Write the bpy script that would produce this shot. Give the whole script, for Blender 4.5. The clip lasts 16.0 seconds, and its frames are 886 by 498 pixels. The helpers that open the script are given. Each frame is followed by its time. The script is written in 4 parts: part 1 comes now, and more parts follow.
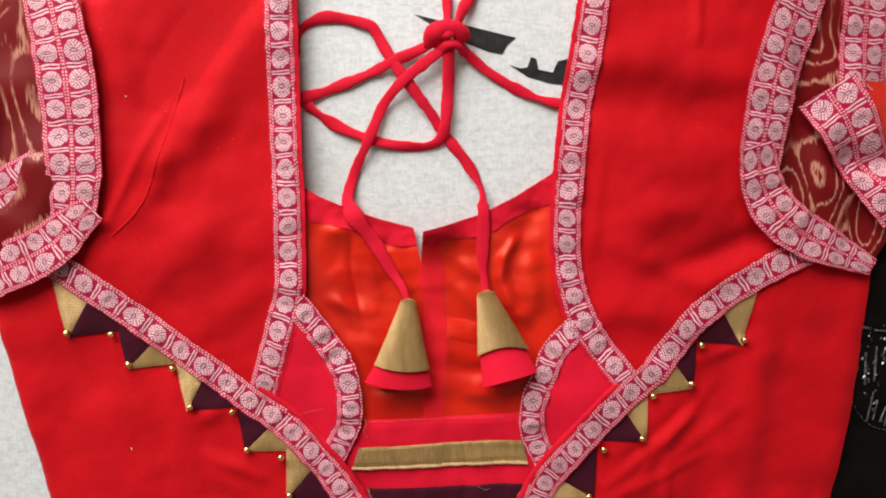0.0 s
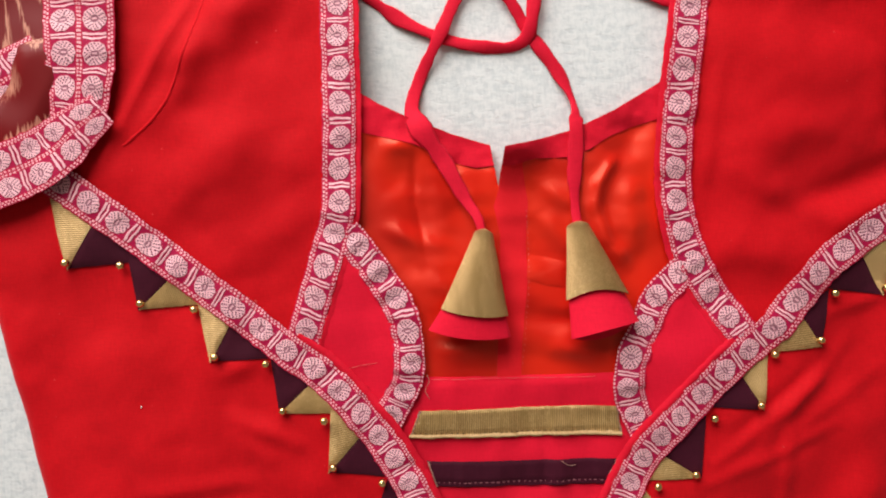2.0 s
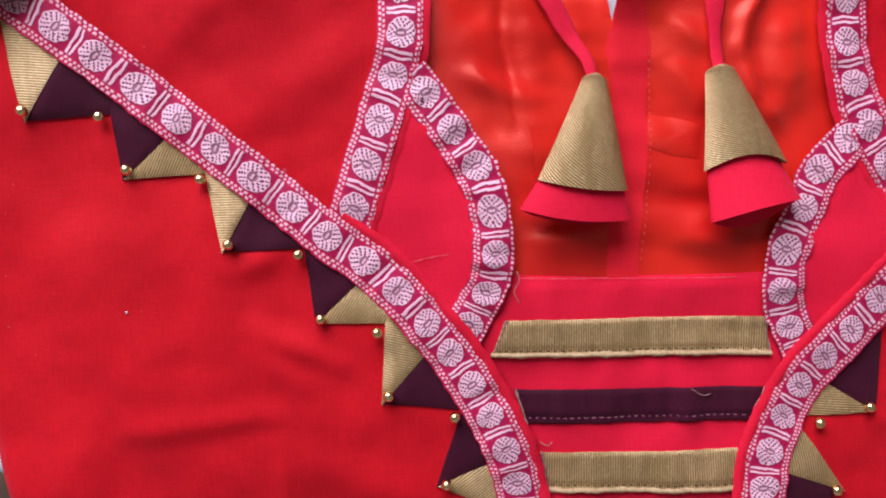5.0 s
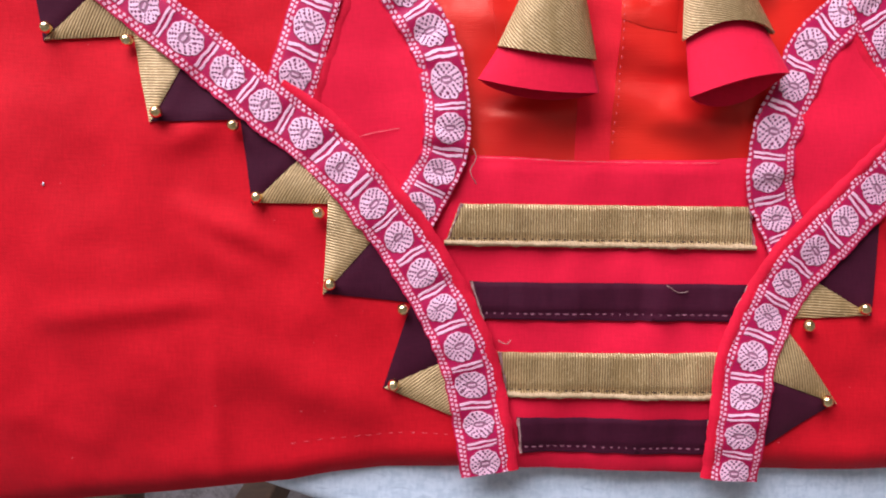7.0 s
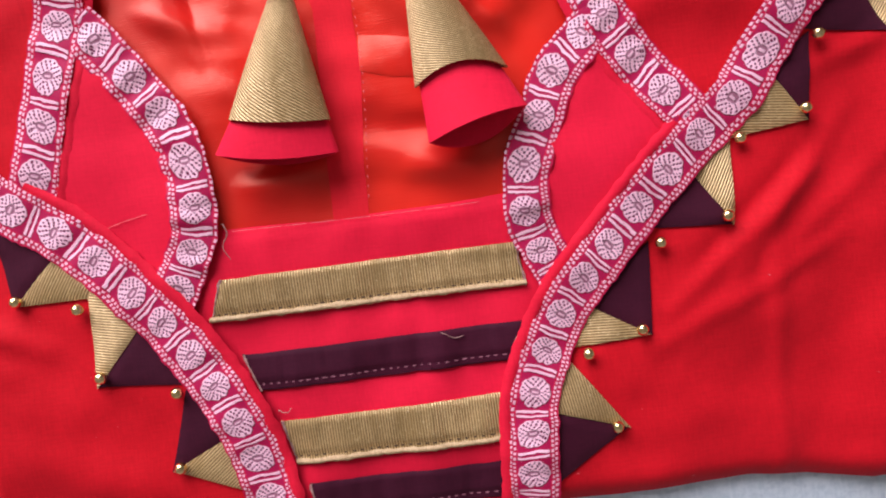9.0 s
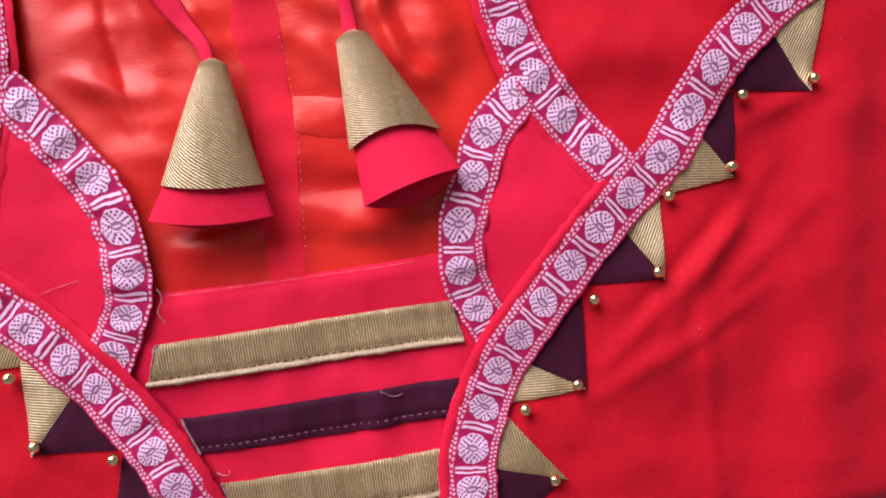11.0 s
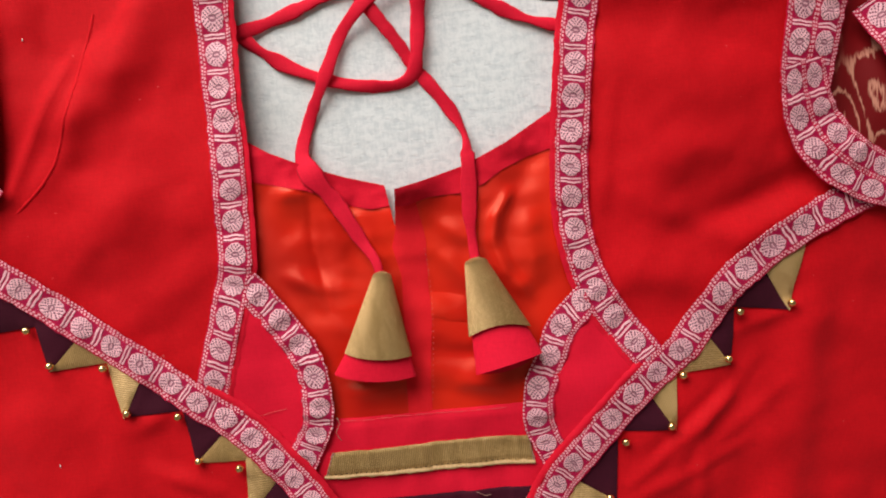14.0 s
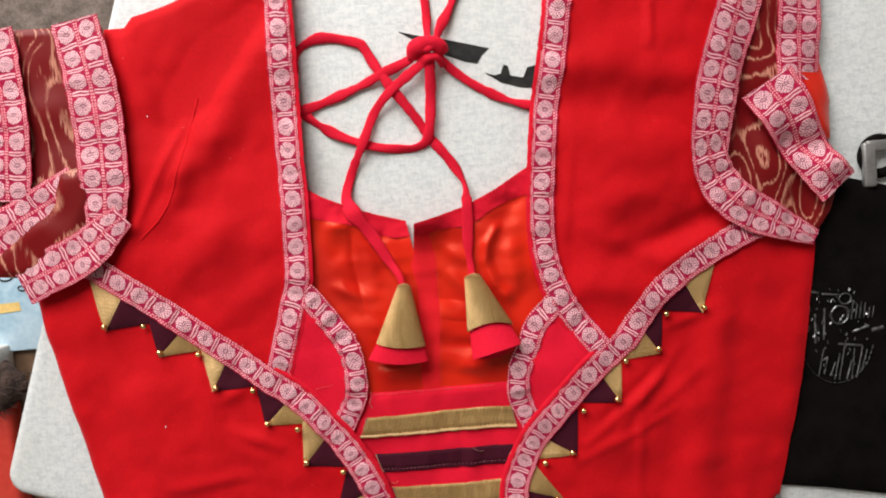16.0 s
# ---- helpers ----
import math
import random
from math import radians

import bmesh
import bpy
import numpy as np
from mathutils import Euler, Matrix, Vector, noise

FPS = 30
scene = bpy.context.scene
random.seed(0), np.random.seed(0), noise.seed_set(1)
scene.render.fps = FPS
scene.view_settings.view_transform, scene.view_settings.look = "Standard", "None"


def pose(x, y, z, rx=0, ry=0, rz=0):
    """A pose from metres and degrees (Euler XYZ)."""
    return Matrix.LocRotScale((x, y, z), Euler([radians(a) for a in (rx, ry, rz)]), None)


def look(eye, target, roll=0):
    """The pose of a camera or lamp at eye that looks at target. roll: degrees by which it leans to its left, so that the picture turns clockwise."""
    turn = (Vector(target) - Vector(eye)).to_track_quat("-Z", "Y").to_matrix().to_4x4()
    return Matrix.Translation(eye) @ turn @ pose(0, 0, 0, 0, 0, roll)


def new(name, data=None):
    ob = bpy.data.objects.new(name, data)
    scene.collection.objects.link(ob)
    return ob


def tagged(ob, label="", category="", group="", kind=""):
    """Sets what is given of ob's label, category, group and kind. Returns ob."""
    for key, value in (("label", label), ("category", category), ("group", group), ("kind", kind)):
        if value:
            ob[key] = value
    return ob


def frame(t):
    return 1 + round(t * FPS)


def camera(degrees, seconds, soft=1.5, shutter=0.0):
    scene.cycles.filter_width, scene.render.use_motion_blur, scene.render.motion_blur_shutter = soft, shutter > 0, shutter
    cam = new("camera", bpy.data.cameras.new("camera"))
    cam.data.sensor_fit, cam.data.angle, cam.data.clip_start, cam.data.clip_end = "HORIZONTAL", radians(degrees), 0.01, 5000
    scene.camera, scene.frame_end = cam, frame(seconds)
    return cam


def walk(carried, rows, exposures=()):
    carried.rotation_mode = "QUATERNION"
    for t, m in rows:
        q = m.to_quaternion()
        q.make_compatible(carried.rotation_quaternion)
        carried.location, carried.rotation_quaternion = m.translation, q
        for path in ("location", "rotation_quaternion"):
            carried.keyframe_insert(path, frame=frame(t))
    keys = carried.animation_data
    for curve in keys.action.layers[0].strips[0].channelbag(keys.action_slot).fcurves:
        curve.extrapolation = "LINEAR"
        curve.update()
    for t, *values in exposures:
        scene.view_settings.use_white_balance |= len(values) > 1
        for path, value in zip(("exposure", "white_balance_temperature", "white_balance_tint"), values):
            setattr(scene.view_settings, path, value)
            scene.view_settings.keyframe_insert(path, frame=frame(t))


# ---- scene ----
cam = camera(64.0, 16.0, soft=2.0)
PATH = [
    (0, 0.0012, 0.0273, 0.3944, -3.91, -0.88, -2.47),
    (0.5, -0.0055, 0.0174, 0.3825, -3.02, -1.18, -2.11),
    (1, -0.0149, 0.0069, 0.3640, -3.03, -1.11, -1.44),
    (1.5, -0.0273, -0.0081, 0.3452, -2.41, -1.21, -1.75),
    (2, -0.0414, -0.0186, 0.3271, -2.86, -1.51, -1.35),
    (2.5, -0.0585, -0.0283, 0.3084, -1.78, -1.54, -0.98),
    (3, -0.0690, -0.0355, 0.2825, -2.00, -1.64, -0.29),
    (3.5, -0.0793, -0.0459, 0.2598, -3.11, -2.53, 0.40),
    (3.7, -0.0798, -0.0461, 0.2578, -3.24, -2.30, 0.34),
    (5.8, -0.0771, -0.0941, 0.2332, -1.69, -3.23, -1.51),
    (6, -0.0747, -0.0980, 0.2309, -1.44, -3.15, -1.28),
    (6.5, -0.0712, -0.1116, 0.2243, -2.20, -2.78, -0.55),
    (7, -0.0595, -0.1158, 0.2237, -2.16, -2.10, -0.09),
    (7.5, -0.0280, -0.1090, 0.2238, -2.18, -1.85, -2.76),
    (8, -0.0136, -0.1060, 0.2237, -2.35, -1.75, -3.85),
    (8.5, 0.0012, -0.1064, 0.2231, -1.92, -1.12, -5.69),
    (9, 0.0212, -0.1006, 0.2235, -2.31, -1.13, -7.96),
    (9.2, 0.0253, -0.1001, 0.2246, -2.11, -1.29, -8.47),
    (11.3, 0.0358, -0.0713, 0.2257, -2.99, -3.91, -8.72),
    (11.5, 0.0383, -0.0590, 0.2269, -3.63, -3.57, -9.05),
    (12, 0.0457, -0.0388, 0.2307, -3.10, -2.47, -9.90),
    (12.5, 0.0357, -0.0165, 0.2412, -2.49, -2.17, -8.57),
    (13, 0.0263, 0.0009, 0.2534, -3.35, -2.07, -7.32),
    (13.5, 0.0130, 0.0071, 0.2871, -4.71, -0.59, -5.72),
    (14, 0.0136, 0.0140, 0.3253, -5.75, -0.68, -5.18),
    (14.5, 0.0120, 0.0141, 0.3586, -5.74, -0.16, -4.65),
    (15, 0.0150, 0.0109, 0.3891, -4.96, -0.51, -4.67),
    (15.5, 0.0116, 0.0194, 0.4219, -4.62, 0.06, -4.73),
    (16, 0.0109, 0.0228, 0.4453, -3.82, -0.48, -5.05),
]
EXPOSURES = [(0.0, 0.27, 6800, 10), (3.0, 0.31, 6800, 11), (3.7, 0.34, 6400, 12), (5.8, 0.47, 5150, 19), (6.5, 0.58, 5250, 18), (7.0, 0.64, 5350, 18), (8.3, 0.60, 5500, 17), (9.2, 0.57, 5600, 17),
             (11.3, 0.57, 5000, 20), (12.0, 0.46, 5250, 18), (12.5, 0.3, 6200, 13), (13.0, 0.10, 6700, 11), (13.5, 0.18, 6800, 10), (14.0, 0.14, 6800, 10), (14.5, 0.28, 6800, 10), (16.0, 0.30, 6800, 10)]
walk(cam, [(t, pose(x, y, z, rx, ry, rz)) for t, x, y, z, rx, ry, rz in PATH], EXPOSURES)

# ---- world and window light ----
world = bpy.data.worlds.new("world")
scene.world = world
world.use_nodes = True
sky = world.node_tree.nodes.new("ShaderNodeTexSky")
sky.sky_type, sky.sun_disc = "NISHITA", False
sky.sun_elevation, sky.sun_rotation = radians(40), radians(200)
world.node_tree.links.new(sky.outputs[0], world.node_tree.nodes["Background"].inputs[0])
world.node_tree.nodes["Background"].inputs[1].default_value = 0.1

WIN_X, WIN_Z, WIN_W, WIN_H, WALL_Y = -0.62, 0.86, 1.4, 1.2, 1.15
window_light = bpy.data.lights.new("window_daylight", "AREA")
window_light.shape, window_light.size, window_light.size_y = "RECTANGLE", WIN_W, WIN_H
window_light.energy, window_light.color = 41, (1.0, 0.97, 0.94)
lamp = new("window_daylight", window_light)
lamp.matrix_world = look((WIN_X, WALL_Y + 0.02, WIN_Z), (WIN_X + 0.4, 0, WIN_Z - 0.6))


# ---- node helpers ----
class Val:
    """A node socket with arithmetic."""
    def __init__(self, g, s):
        self.g, self.s = g, s

    def __add__(self, o): return self.g.math("ADD", self, o)
    def __radd__(self, o): return self.g.math("ADD", o, self)
    def __sub__(self, o): return self.g.math("SUBTRACT", self, o)
    def __rsub__(self, o): return self.g.math("SUBTRACT", o, self)
    def __mul__(self, o): return self.g.math("MULTIPLY", self, o)
    def __rmul__(self, o): return self.g.math("MULTIPLY", o, self)
    def __truediv__(self, o): return self.g.math("DIVIDE", self, o)


class Graph:
    def __init__(self, name):
        self.mat = bpy.data.materials.new(name)
        self.mat.use_nodes = True
        self.t = self.mat.node_tree
        self.bsdf = self.t.nodes["Principled BSDF"]

    def plug(self, sock, v):
        if isinstance(v, Val):
            self.t.links.new(v.s, sock)
        elif isinstance(v, (tuple, list)):
            sock.default_value = (*v, 1.0) if len(v) == 3 and len(sock.default_value) == 4 else v
        else:
            sock.default_value = v

    def math(self, op, *args):
        n = self.t.nodes.new("ShaderNodeMath")
        n.operation = op
        for i, a in enumerate(args):
            self.plug(n.inputs[i], a)
        return Val(self, n.outputs[0])

    def step(self, v, lo, hi):
        n = self.t.nodes.new("ShaderNodeMapRange")
        n.interpolation_type = "SMOOTHSTEP"
        for i, a in enumerate((v, lo, hi, 0.0, 1.0)):
            self.plug(n.inputs[i], a)
        return Val(self, n.outputs[0])

    def coords(self, kind="Object", scale=(1, 1, 1), turn=0.0):
        n = self.t.nodes.new("ShaderNodeTexCoord")
        m = self.t.nodes.new("ShaderNodeMapping")
        m.inputs["Scale"].default_value = scale
        m.inputs["Rotation"].default_value = (0, 0, radians(turn))
        self.t.links.new(n.outputs[kind], m.inputs[0])
        return Val(self, m.outputs[0])

    def split(self, v):
        n = self.t.nodes.new("ShaderNodeSeparateXYZ")
        self.plug(n.inputs[0], v)
        return [Val(self, o) for o in n.outputs]

    def join(self, x, y, z=0.0):
        n = self.t.nodes.new("ShaderNodeCombineXYZ")
        for i, a in enumerate((x, y, z)):
            self.plug(n.inputs[i], a)
        return Val(self, n.outputs[0])

    def noise(self, v, scale, detail=3.0, rough=0.5, warp=0.0):
        n = self.t.nodes.new("ShaderNodeTexNoise")
        self.plug(n.inputs["Vector"], v)
        n.inputs["Scale"].default_value, n.inputs["Detail"].default_value = scale, detail
        n.inputs["Roughness"].default_value, n.inputs["Distortion"].default_value = rough, warp
        return Val(self, n.outputs[0])

    def mix(self, f, a, b):
        n = self.t.nodes.new("ShaderNodeMix")
        n.data_type = "RGBA"
        for i, a_ in ((0, f), (6, a), (7, b)):
            self.plug(n.inputs[i], a_)
        return Val(self, n.outputs[2])

    def bump(self, h, dist, strength=1.0):
        n = self.t.nodes.new("ShaderNodeBump")
        n.inputs["Distance"].default_value, n.inputs["Strength"].default_value = dist, strength
        self.plug(n.inputs["Height"], h)
        self.plug(self.bsdf.inputs["Normal"], Val(self, n.outputs[0]))

    def put(self, **kw):
        for k, v in kw.items():
            self.plug(self.bsdf.inputs[k.replace("_", " ")], v)
        return self.mat


def weave(g, v, pitch):
    """Fine plain-weave relief from two crossed thread waves; v in metres."""
    x, y, _ = g.split(v)
    a = g.math("SINE", x * (6.2832 / pitch))
    b = g.math("SINE", y * (6.2832 / pitch))
    return a * b


def cotton(name, col, dark, rough=0.7, sheen=0.07, lint=True):
    g = Graph(name)
    v = g.coords()
    big = g.noise(v, 14, 3)
    fine = g.noise(g.coords(scale=(1, 6, 1)), 260, 2)
    fine2 = g.noise(g.coords(scale=(6, 1, 1)), 260, 2)
    tone = g.step(big, 0.3, 0.75) * 0.45 + (fine + fine2 - 1.0) * 0.8 + 0.2
    c = g.mix(tone, dark, col)
    if lint:
        speck = g.step(g.noise(v, 420, 2), 0.77, 0.80)
        c = g.mix(speck * 0.25, c, (0.8, 0.35, 0.35))
    g.bump(weave(g, v, 0.0009) * 0.2 + fine + fine2 + big * 6.0, 0.00010, 0.5)
    return g.put(Base_Color=c, Roughness=rough, Sheen_Weight=sheen, Sheen_Roughness=0.5, Sheen_Tint=(1.0, 0.36, 0.46), Specular_IOR_Level=0.09)


M_red = cotton("red_cotton", (0.64, 0.0055, 0.012), (0.47, 0.0033, 0.0075))
M_crimson = cotton("crimson_cotton", (0.76, 0.010, 0.036), (0.58, 0.007, 0.023), lint=False)
M_cord = cotton("red_cord_cloth", (0.78, 0.012, 0.042), (0.60, 0.008, 0.028), lint=False)
M_placket = cotton("crimson_placket_cloth", (0.84, 0.017, 0.028), (0.72, 0.012, 0.020), lint=False)
M_frill = cotton("crimson_frill_cloth", (0.84, 0.012, 0.046), (0.66, 0.008, 0.030), lint=False)
# the inserts' own pink-red, brightened to hold light the centre panel catches
M_leaf_lit = cotton("pink_red_cotton_brightened", (0.80, 0.010, 0.040), (0.66, 0.008, 0.028), lint=False)
M_maroon = cotton("maroon_cloth", (0.062, 0.006, 0.017), (0.038, 0.004, 0.012), rough=0.7, sheen=0.1, lint=False)


def satin():
    g = Graph("orange_red_satin")
    v = g.coords()
    ribs = g.noise(g.coords(scale=(1, 30, 1)), 110, 2)
    big = g.noise(v, 22, 2)
    c = g.mix(g.step(big, 0.3, 0.7), (0.54, 0.009, 0.006), (0.78, 0.023, 0.009))
    g.bump(ribs, 0.00012, 0.6)
    return g.put(Base_Color=c, Roughness=0.34, Specular_IOR_Level=0.85, Specular_Tint=(1.0, 0.40, 0.26), Anisotropic=0.6, Sheen_Weight=0.03, Sheen_Tint=(1, 0.3, 0.15))


M_satin = satin()


def gold_twill():
    g = Graph("dull_gold_twill")
    uv = g.coords("UV")
    u, w, _ = g.split(uv)
    n = g.noise(g.coords(), 900, 2)
    big = g.noise(g.coords(), 60, 3)
    rib = g.math("SINE", (u + w * 0.55 + (n - 0.5) * 0.00035) * (6.2832 / 0.00098))
    f = g.step(rib + (n - 0.5) * 1.7, -0.95, 0.25)
    c = g.mix(f, (0.25, 0.14, 0.043), (0.64, 0.415, 0.175))
    streak = g.noise(g.coords(scale=(1, 0.15, 1)), 230, 3)
    c = g.mix(g.step(streak, 0.42, 0.68) * 0.5, c, (0.32, 0.19, 0.06))
    c = g.mix(g.step(big, 0.42, 0.75) * 0.30, c, (0.30, 0.18, 0.05))
    c = g.mix(g.step(n, 0.62, 0.72) * 0.35 * f, c, (0.85, 0.64, 0.34))
    g.bump(rib * 0.7 + n * 0.7 + big * 2.5 + streak * 1.5, 0.00022, 0.7)
    return g.put(Base_Color=c, Roughness=0.42, Metallic=0.35)


M_gold = gold_twill()


def lace(name, rows):
    """Woven border: rosettes and paired bars between dashed edges. UV in metres, v from 0 across each row."""
    g = Graph(name)
    u, v, _ = g.split(g.coords("UV"))
    wob = g.noise(g.coords("UV"), 130, 3) - 0.5
    W, P = 0.0162, 0.0150
    if rows == 2:
        v = g.math("ABSOLUTE", v - 0.0145) - 0.0065 + W / 2
    sway = g.noise(g.coords("UV"), 38, 2) - 0.5
    v = v + wob * 0.0013 + sway * 0.0016
    u = u + wob * 0.0026 + sway * 0.0062
    cell = g.math("FLOORED_MODULO", u, P) - P / 2
    y = v - W / 2
    r = g.math("SQRT", cell * cell + y * y * 1.12)
    ang = g.math("ARCTAN2", y, cell)
    frayed = g.noise(g.coords("UV"), 520, 2) - 0.5
    lobe = g.math("ABSOLUTE", g.math("SINE", ang * 5.0))
    disc = 1.0 - g.step(r - lobe * 0.0003 + frayed * 0.0010, 0.0048, 0.0052)
    ringed = (r + frayed * 0.0004) / 0.00098
    turn_no = g.math("FLOOR", ringed)
    count = g.math("ROUND", (turn_no + 0.5) * 3.9)
    petal = g.math("ABSOLUTE", g.math("FRACT", ang * (count / 6.2832) + turn_no * 0.62 + frayed * 0.9 + 20.0) - 0.5)
    along = g.math("ABSOLUTE", g.math("FRACT", ringed) - 0.5)
    dashes = (1.0 - g.step(petal, 0.12, 0.23)) * (1.0 - g.step(along, 0.30, 0.44)) * g.step(r, 0.00150, 0.00175) * (1.0 - g.step(r, 0.0047, 0.0051))
    heart = 1.0 - g.step(g.math("SQRT", cell * cell * 1.6 + y * y * 0.8) + frayed * 0.0012, 0.00140, 0.00190)
    pin = (1.0 - g.step(g.math("ABSOLUTE", cell), 0.00030, 0.00048)) * (1.0 - g.step(g.math("ABSOLUTE", y), 0.00095, 0.00125))
    flower = disc * (1.0 - g.math("MAXIMUM", dashes, (heart - pin * 0.8) * 0.8) * 0.95)
    e = P / 2 - g.math("ABSOLUTE", cell)
    bow = y * y * 14.0
    field = 1.0 - g.step(g.math("ABSOLUTE", y) + frayed * 0.0006, 0.0047, 0.0051)
    bars = (1.0 - g.step(g.math("ABSOLUTE", e + bow * 0.6 - 0.00092) + frayed * 0.0003, 0.00036, 0.00060)) * field
    dash = g.step(g.math("SINE", u * (6.2832 / 0.00175)), -0.45, -0.1)
    dash2 = g.step(g.math("SINE", u * (6.2832 / 0.00175) + 2.1), -0.45, -0.1)
    far = g.math("ABSOLUTE", y)
    edge1 = (1.0 - g.step(g.math("ABSOLUTE", far - 0.0059) + frayed * 0.0003, 0.00034, 0.00055)) * dash
    edge2 = (1.0 - g.step(g.math("ABSOLUTE", far - 0.0071) + frayed * 0.0003, 0.00036, 0.00055)) * dash2
    m = g.math("MAXIMUM", g.math("MAXIMUM", flower, bars), g.math("MAXIMUM", edge1, edge2) * 0.9)
    thread = g.noise(g.coords("UV", scale=(1, 5, 1)), 700, 2)
    worn = g.step(g.noise(g.coords(), 75, 2), 0.30, 0.62)
    m2 = m * (0.80 + 0.20 * worn)
    inner = 1.0 - g.step(far, 0.0048, 0.0052)
    ground = g.mix(inner, (0.54, 0.010, 0.055), (0.40, 0.008, 0.058))
    ground = g.mix(disc, ground, (0.16, 0.006, 0.045))
    white = g.mix(thread, (0.95, 0.40, 0.48), (1.0, 0.67, 0.73))
    c = g.mix(m2, ground, white)
    g.bump(m * 1.0 + thread * 0.35, 0.00040, 1.0)
    return g.put(Base_Color=c, Roughness=0.55, Specular_IOR_Level=0.15 + m * 0.35)


M_lace = lace("pink_woven_lace", 1)
M_lace2 = lace("pink_woven_double_lace", 2)


def ikat():
    g = Graph("maroon_ikat_silk")
    v = g.coords()
    x, y, _ = g.split(v)
    feather = g.noise(g.coords(scale=(1, 0.10, 1)), 800, 2)
    n = g.noise(g.coords(scale=(1.5, 0.7, 1)), 15, 1, warp=0.8)
    lines = g.math("ABSOLUTE", g.math("FRACT", n * 13.0 + (feather - 0.5) * 0.6) - 0.5)
    m = g.step(0.5 - lines, 0.34, 0.46) * g.step(g.noise(v, 24, 2), 0.31, 0.45) * g.step(feather, 0.30, 0.50)
    c = g.mix(m, (0.17, 0.005, 0.007), (0.56, 0.24, 0.17))
    g.bump(feather, 0.0001, 0.5)
    return g.put(Base_Color=c, Roughness=0.42, Specular_IOR_Level=0.22, Anisotropic=0.4)


M_ikat = ikat()


def table_top():
    g = Graph("white_linen_laminate")
    v = g.coords(turn=19.5)
    a = g.noise(g.coords(scale=(0.8, 1.5, 1), turn=8), 300, 3, warp=0.4)
    b = g.noise(g.coords(scale=(2.0, 0.6, 1)), 420, 3)
    big = g.noise(v, 12, 4)
    crack = g.step(g.noise(g.coords(scale=(0.6, 1.5, 1)), 300, 2, warp=0.6), 0.58, 0.70)
    c = g.mix(g.step(a * 0.6 + b * 0.4, 0.35, 0.62), (0.59, 0.635, 0.66), (0.74, 0.77, 0.785))
    c = g.mix(crack * 0.20, c, (0.34, 0.37, 0.41))
    c = g.mix(g.step(big, 0.45, 0.8) * 0.35, c, (0.58, 0.58, 0.55))
    g.bump(a + b * 0.6 - crack * 0.4, 0.00022, 0.6)
    return g.put(Base_Color=c, Roughness=0.55)


M_table = table_top()


def plain(name, a, b, scale=30, rough=0.7, metal=0.0, bump=0.0004, detail=4, spec=0.5):
    g = Graph(name)
    n = g.noise(g.coords(), scale, detail, 0.6)
    fine = g.noise(g.coords(), scale * 9, 3)
    c = g.mix(g.step(n * 0.7 + fine * 0.3, 0.32, 0.68), a, b)
    g.bump(n + fine * 0.5, bump, 0.6)
    return g.put(Base_Color=c, Roughness=rough, Metallic=metal, Specular_IOR_Level=spec)


M_selvage = plain("pale_gold_selvage", (0.36, 0.21, 0.085), (0.60, 0.40, 0.20), 900, 0.6)
M_fray = plain("frayed_thread_ends", (0.26, 0.08, 0.07), (0.50, 0.30, 0.24), 900, 0.8)
M_bead = plain("gold_bead", (0.80, 0.55, 0.18), (1.0, 0.80, 0.40), 300, 0.2, 1.0, 0.0001)
M_ink = plain("black_print_ink", (0.008, 0.008, 0.009), (0.03, 0.03, 0.03), 160, 0.6, spec=0.2)
M_thread = plain("dull_pink_thread", (0.20, 0.05, 0.07), (0.42, 0.15, 0.18), 800, 0.7)
M_redthread = plain("red_thread", (0.62, 0.05, 0.06), (0.78, 0.14, 0.14), 800, 0.7)
M_gthread = plain("dark_brown_thread", (0.06, 0.03, 0.012), (0.10, 0.05, 0.02), 800, 0.7)
M_black = plain("black_bag_cloth", (0.0025, 0.002, 0.002), (0.007, 0.005, 0.005), 60, 0.8, spec=0.06)
M_silver = plain("silver_thread", (0.06, 0.06, 0.065), (0.36, 0.36, 0.37), 300, 0.35, 0.85)
M_steel = plain("grey_metal", (0.30, 0.30, 0.30), (0.45, 0.45, 0.45), 90, 0.4, 0.7)
M_concrete = plain("grey_brown_concrete", (0.13, 0.10, 0.085), (0.34, 0.28, 0.25), 30, 0.85, 0.0, 0.002, 6)
M_wall = plain("cream_wall_paint", (0.40, 0.38, 0.35), (0.48, 0.46, 0.43), 6, 0.85)
M_redcard = plain("red_plastic", (0.48, 0.03, 0.02), (0.62, 0.06, 0.04), 20, 0.4)
M_blue = plain("pale_blue_print", (0.30, 0.50, 0.66), (0.55, 0.72, 0.84), 25, 0.45)
M_yellow = plain("yellow_print", (0.70, 0.45, 0.12), (0.85, 0.62, 0.25), 40, 0.5)
M_brown = plain("dark_brown_fur", (0.02, 0.012, 0.01), (0.10, 0.06, 0.05), 120, 0.9, 0.0, 0.003)
M_white = plain("off_white_card", (0.60, 0.58, 0.55), (0.78, 0.76, 0.73), 50, 0.7)
M_wood = plain("brown_wood", (0.10, 0.055, 0.03), (0.20, 0.11, 0.06), 12, 0.6)


# ---- mesh helpers ----
MM = 0.001


def finish(name, me, mat, parent=None, label="", smooth=True):
    ob = new(name, me)
    if mat:
        me.materials.append(mat)
    if smooth:
        me.shade_smooth()
    if parent:
        ob.parent = parent
    if label:
        ob["label"] = label
    return ob


def part(name, bm, mat, parent=None, label="", smooth=True):
    me = bpy.data.meshes.new(name)
    bm.normal_update()
    bm.to_mesh(me)
    bm.free()
    return finish(name, me, mat, parent, label, smooth)


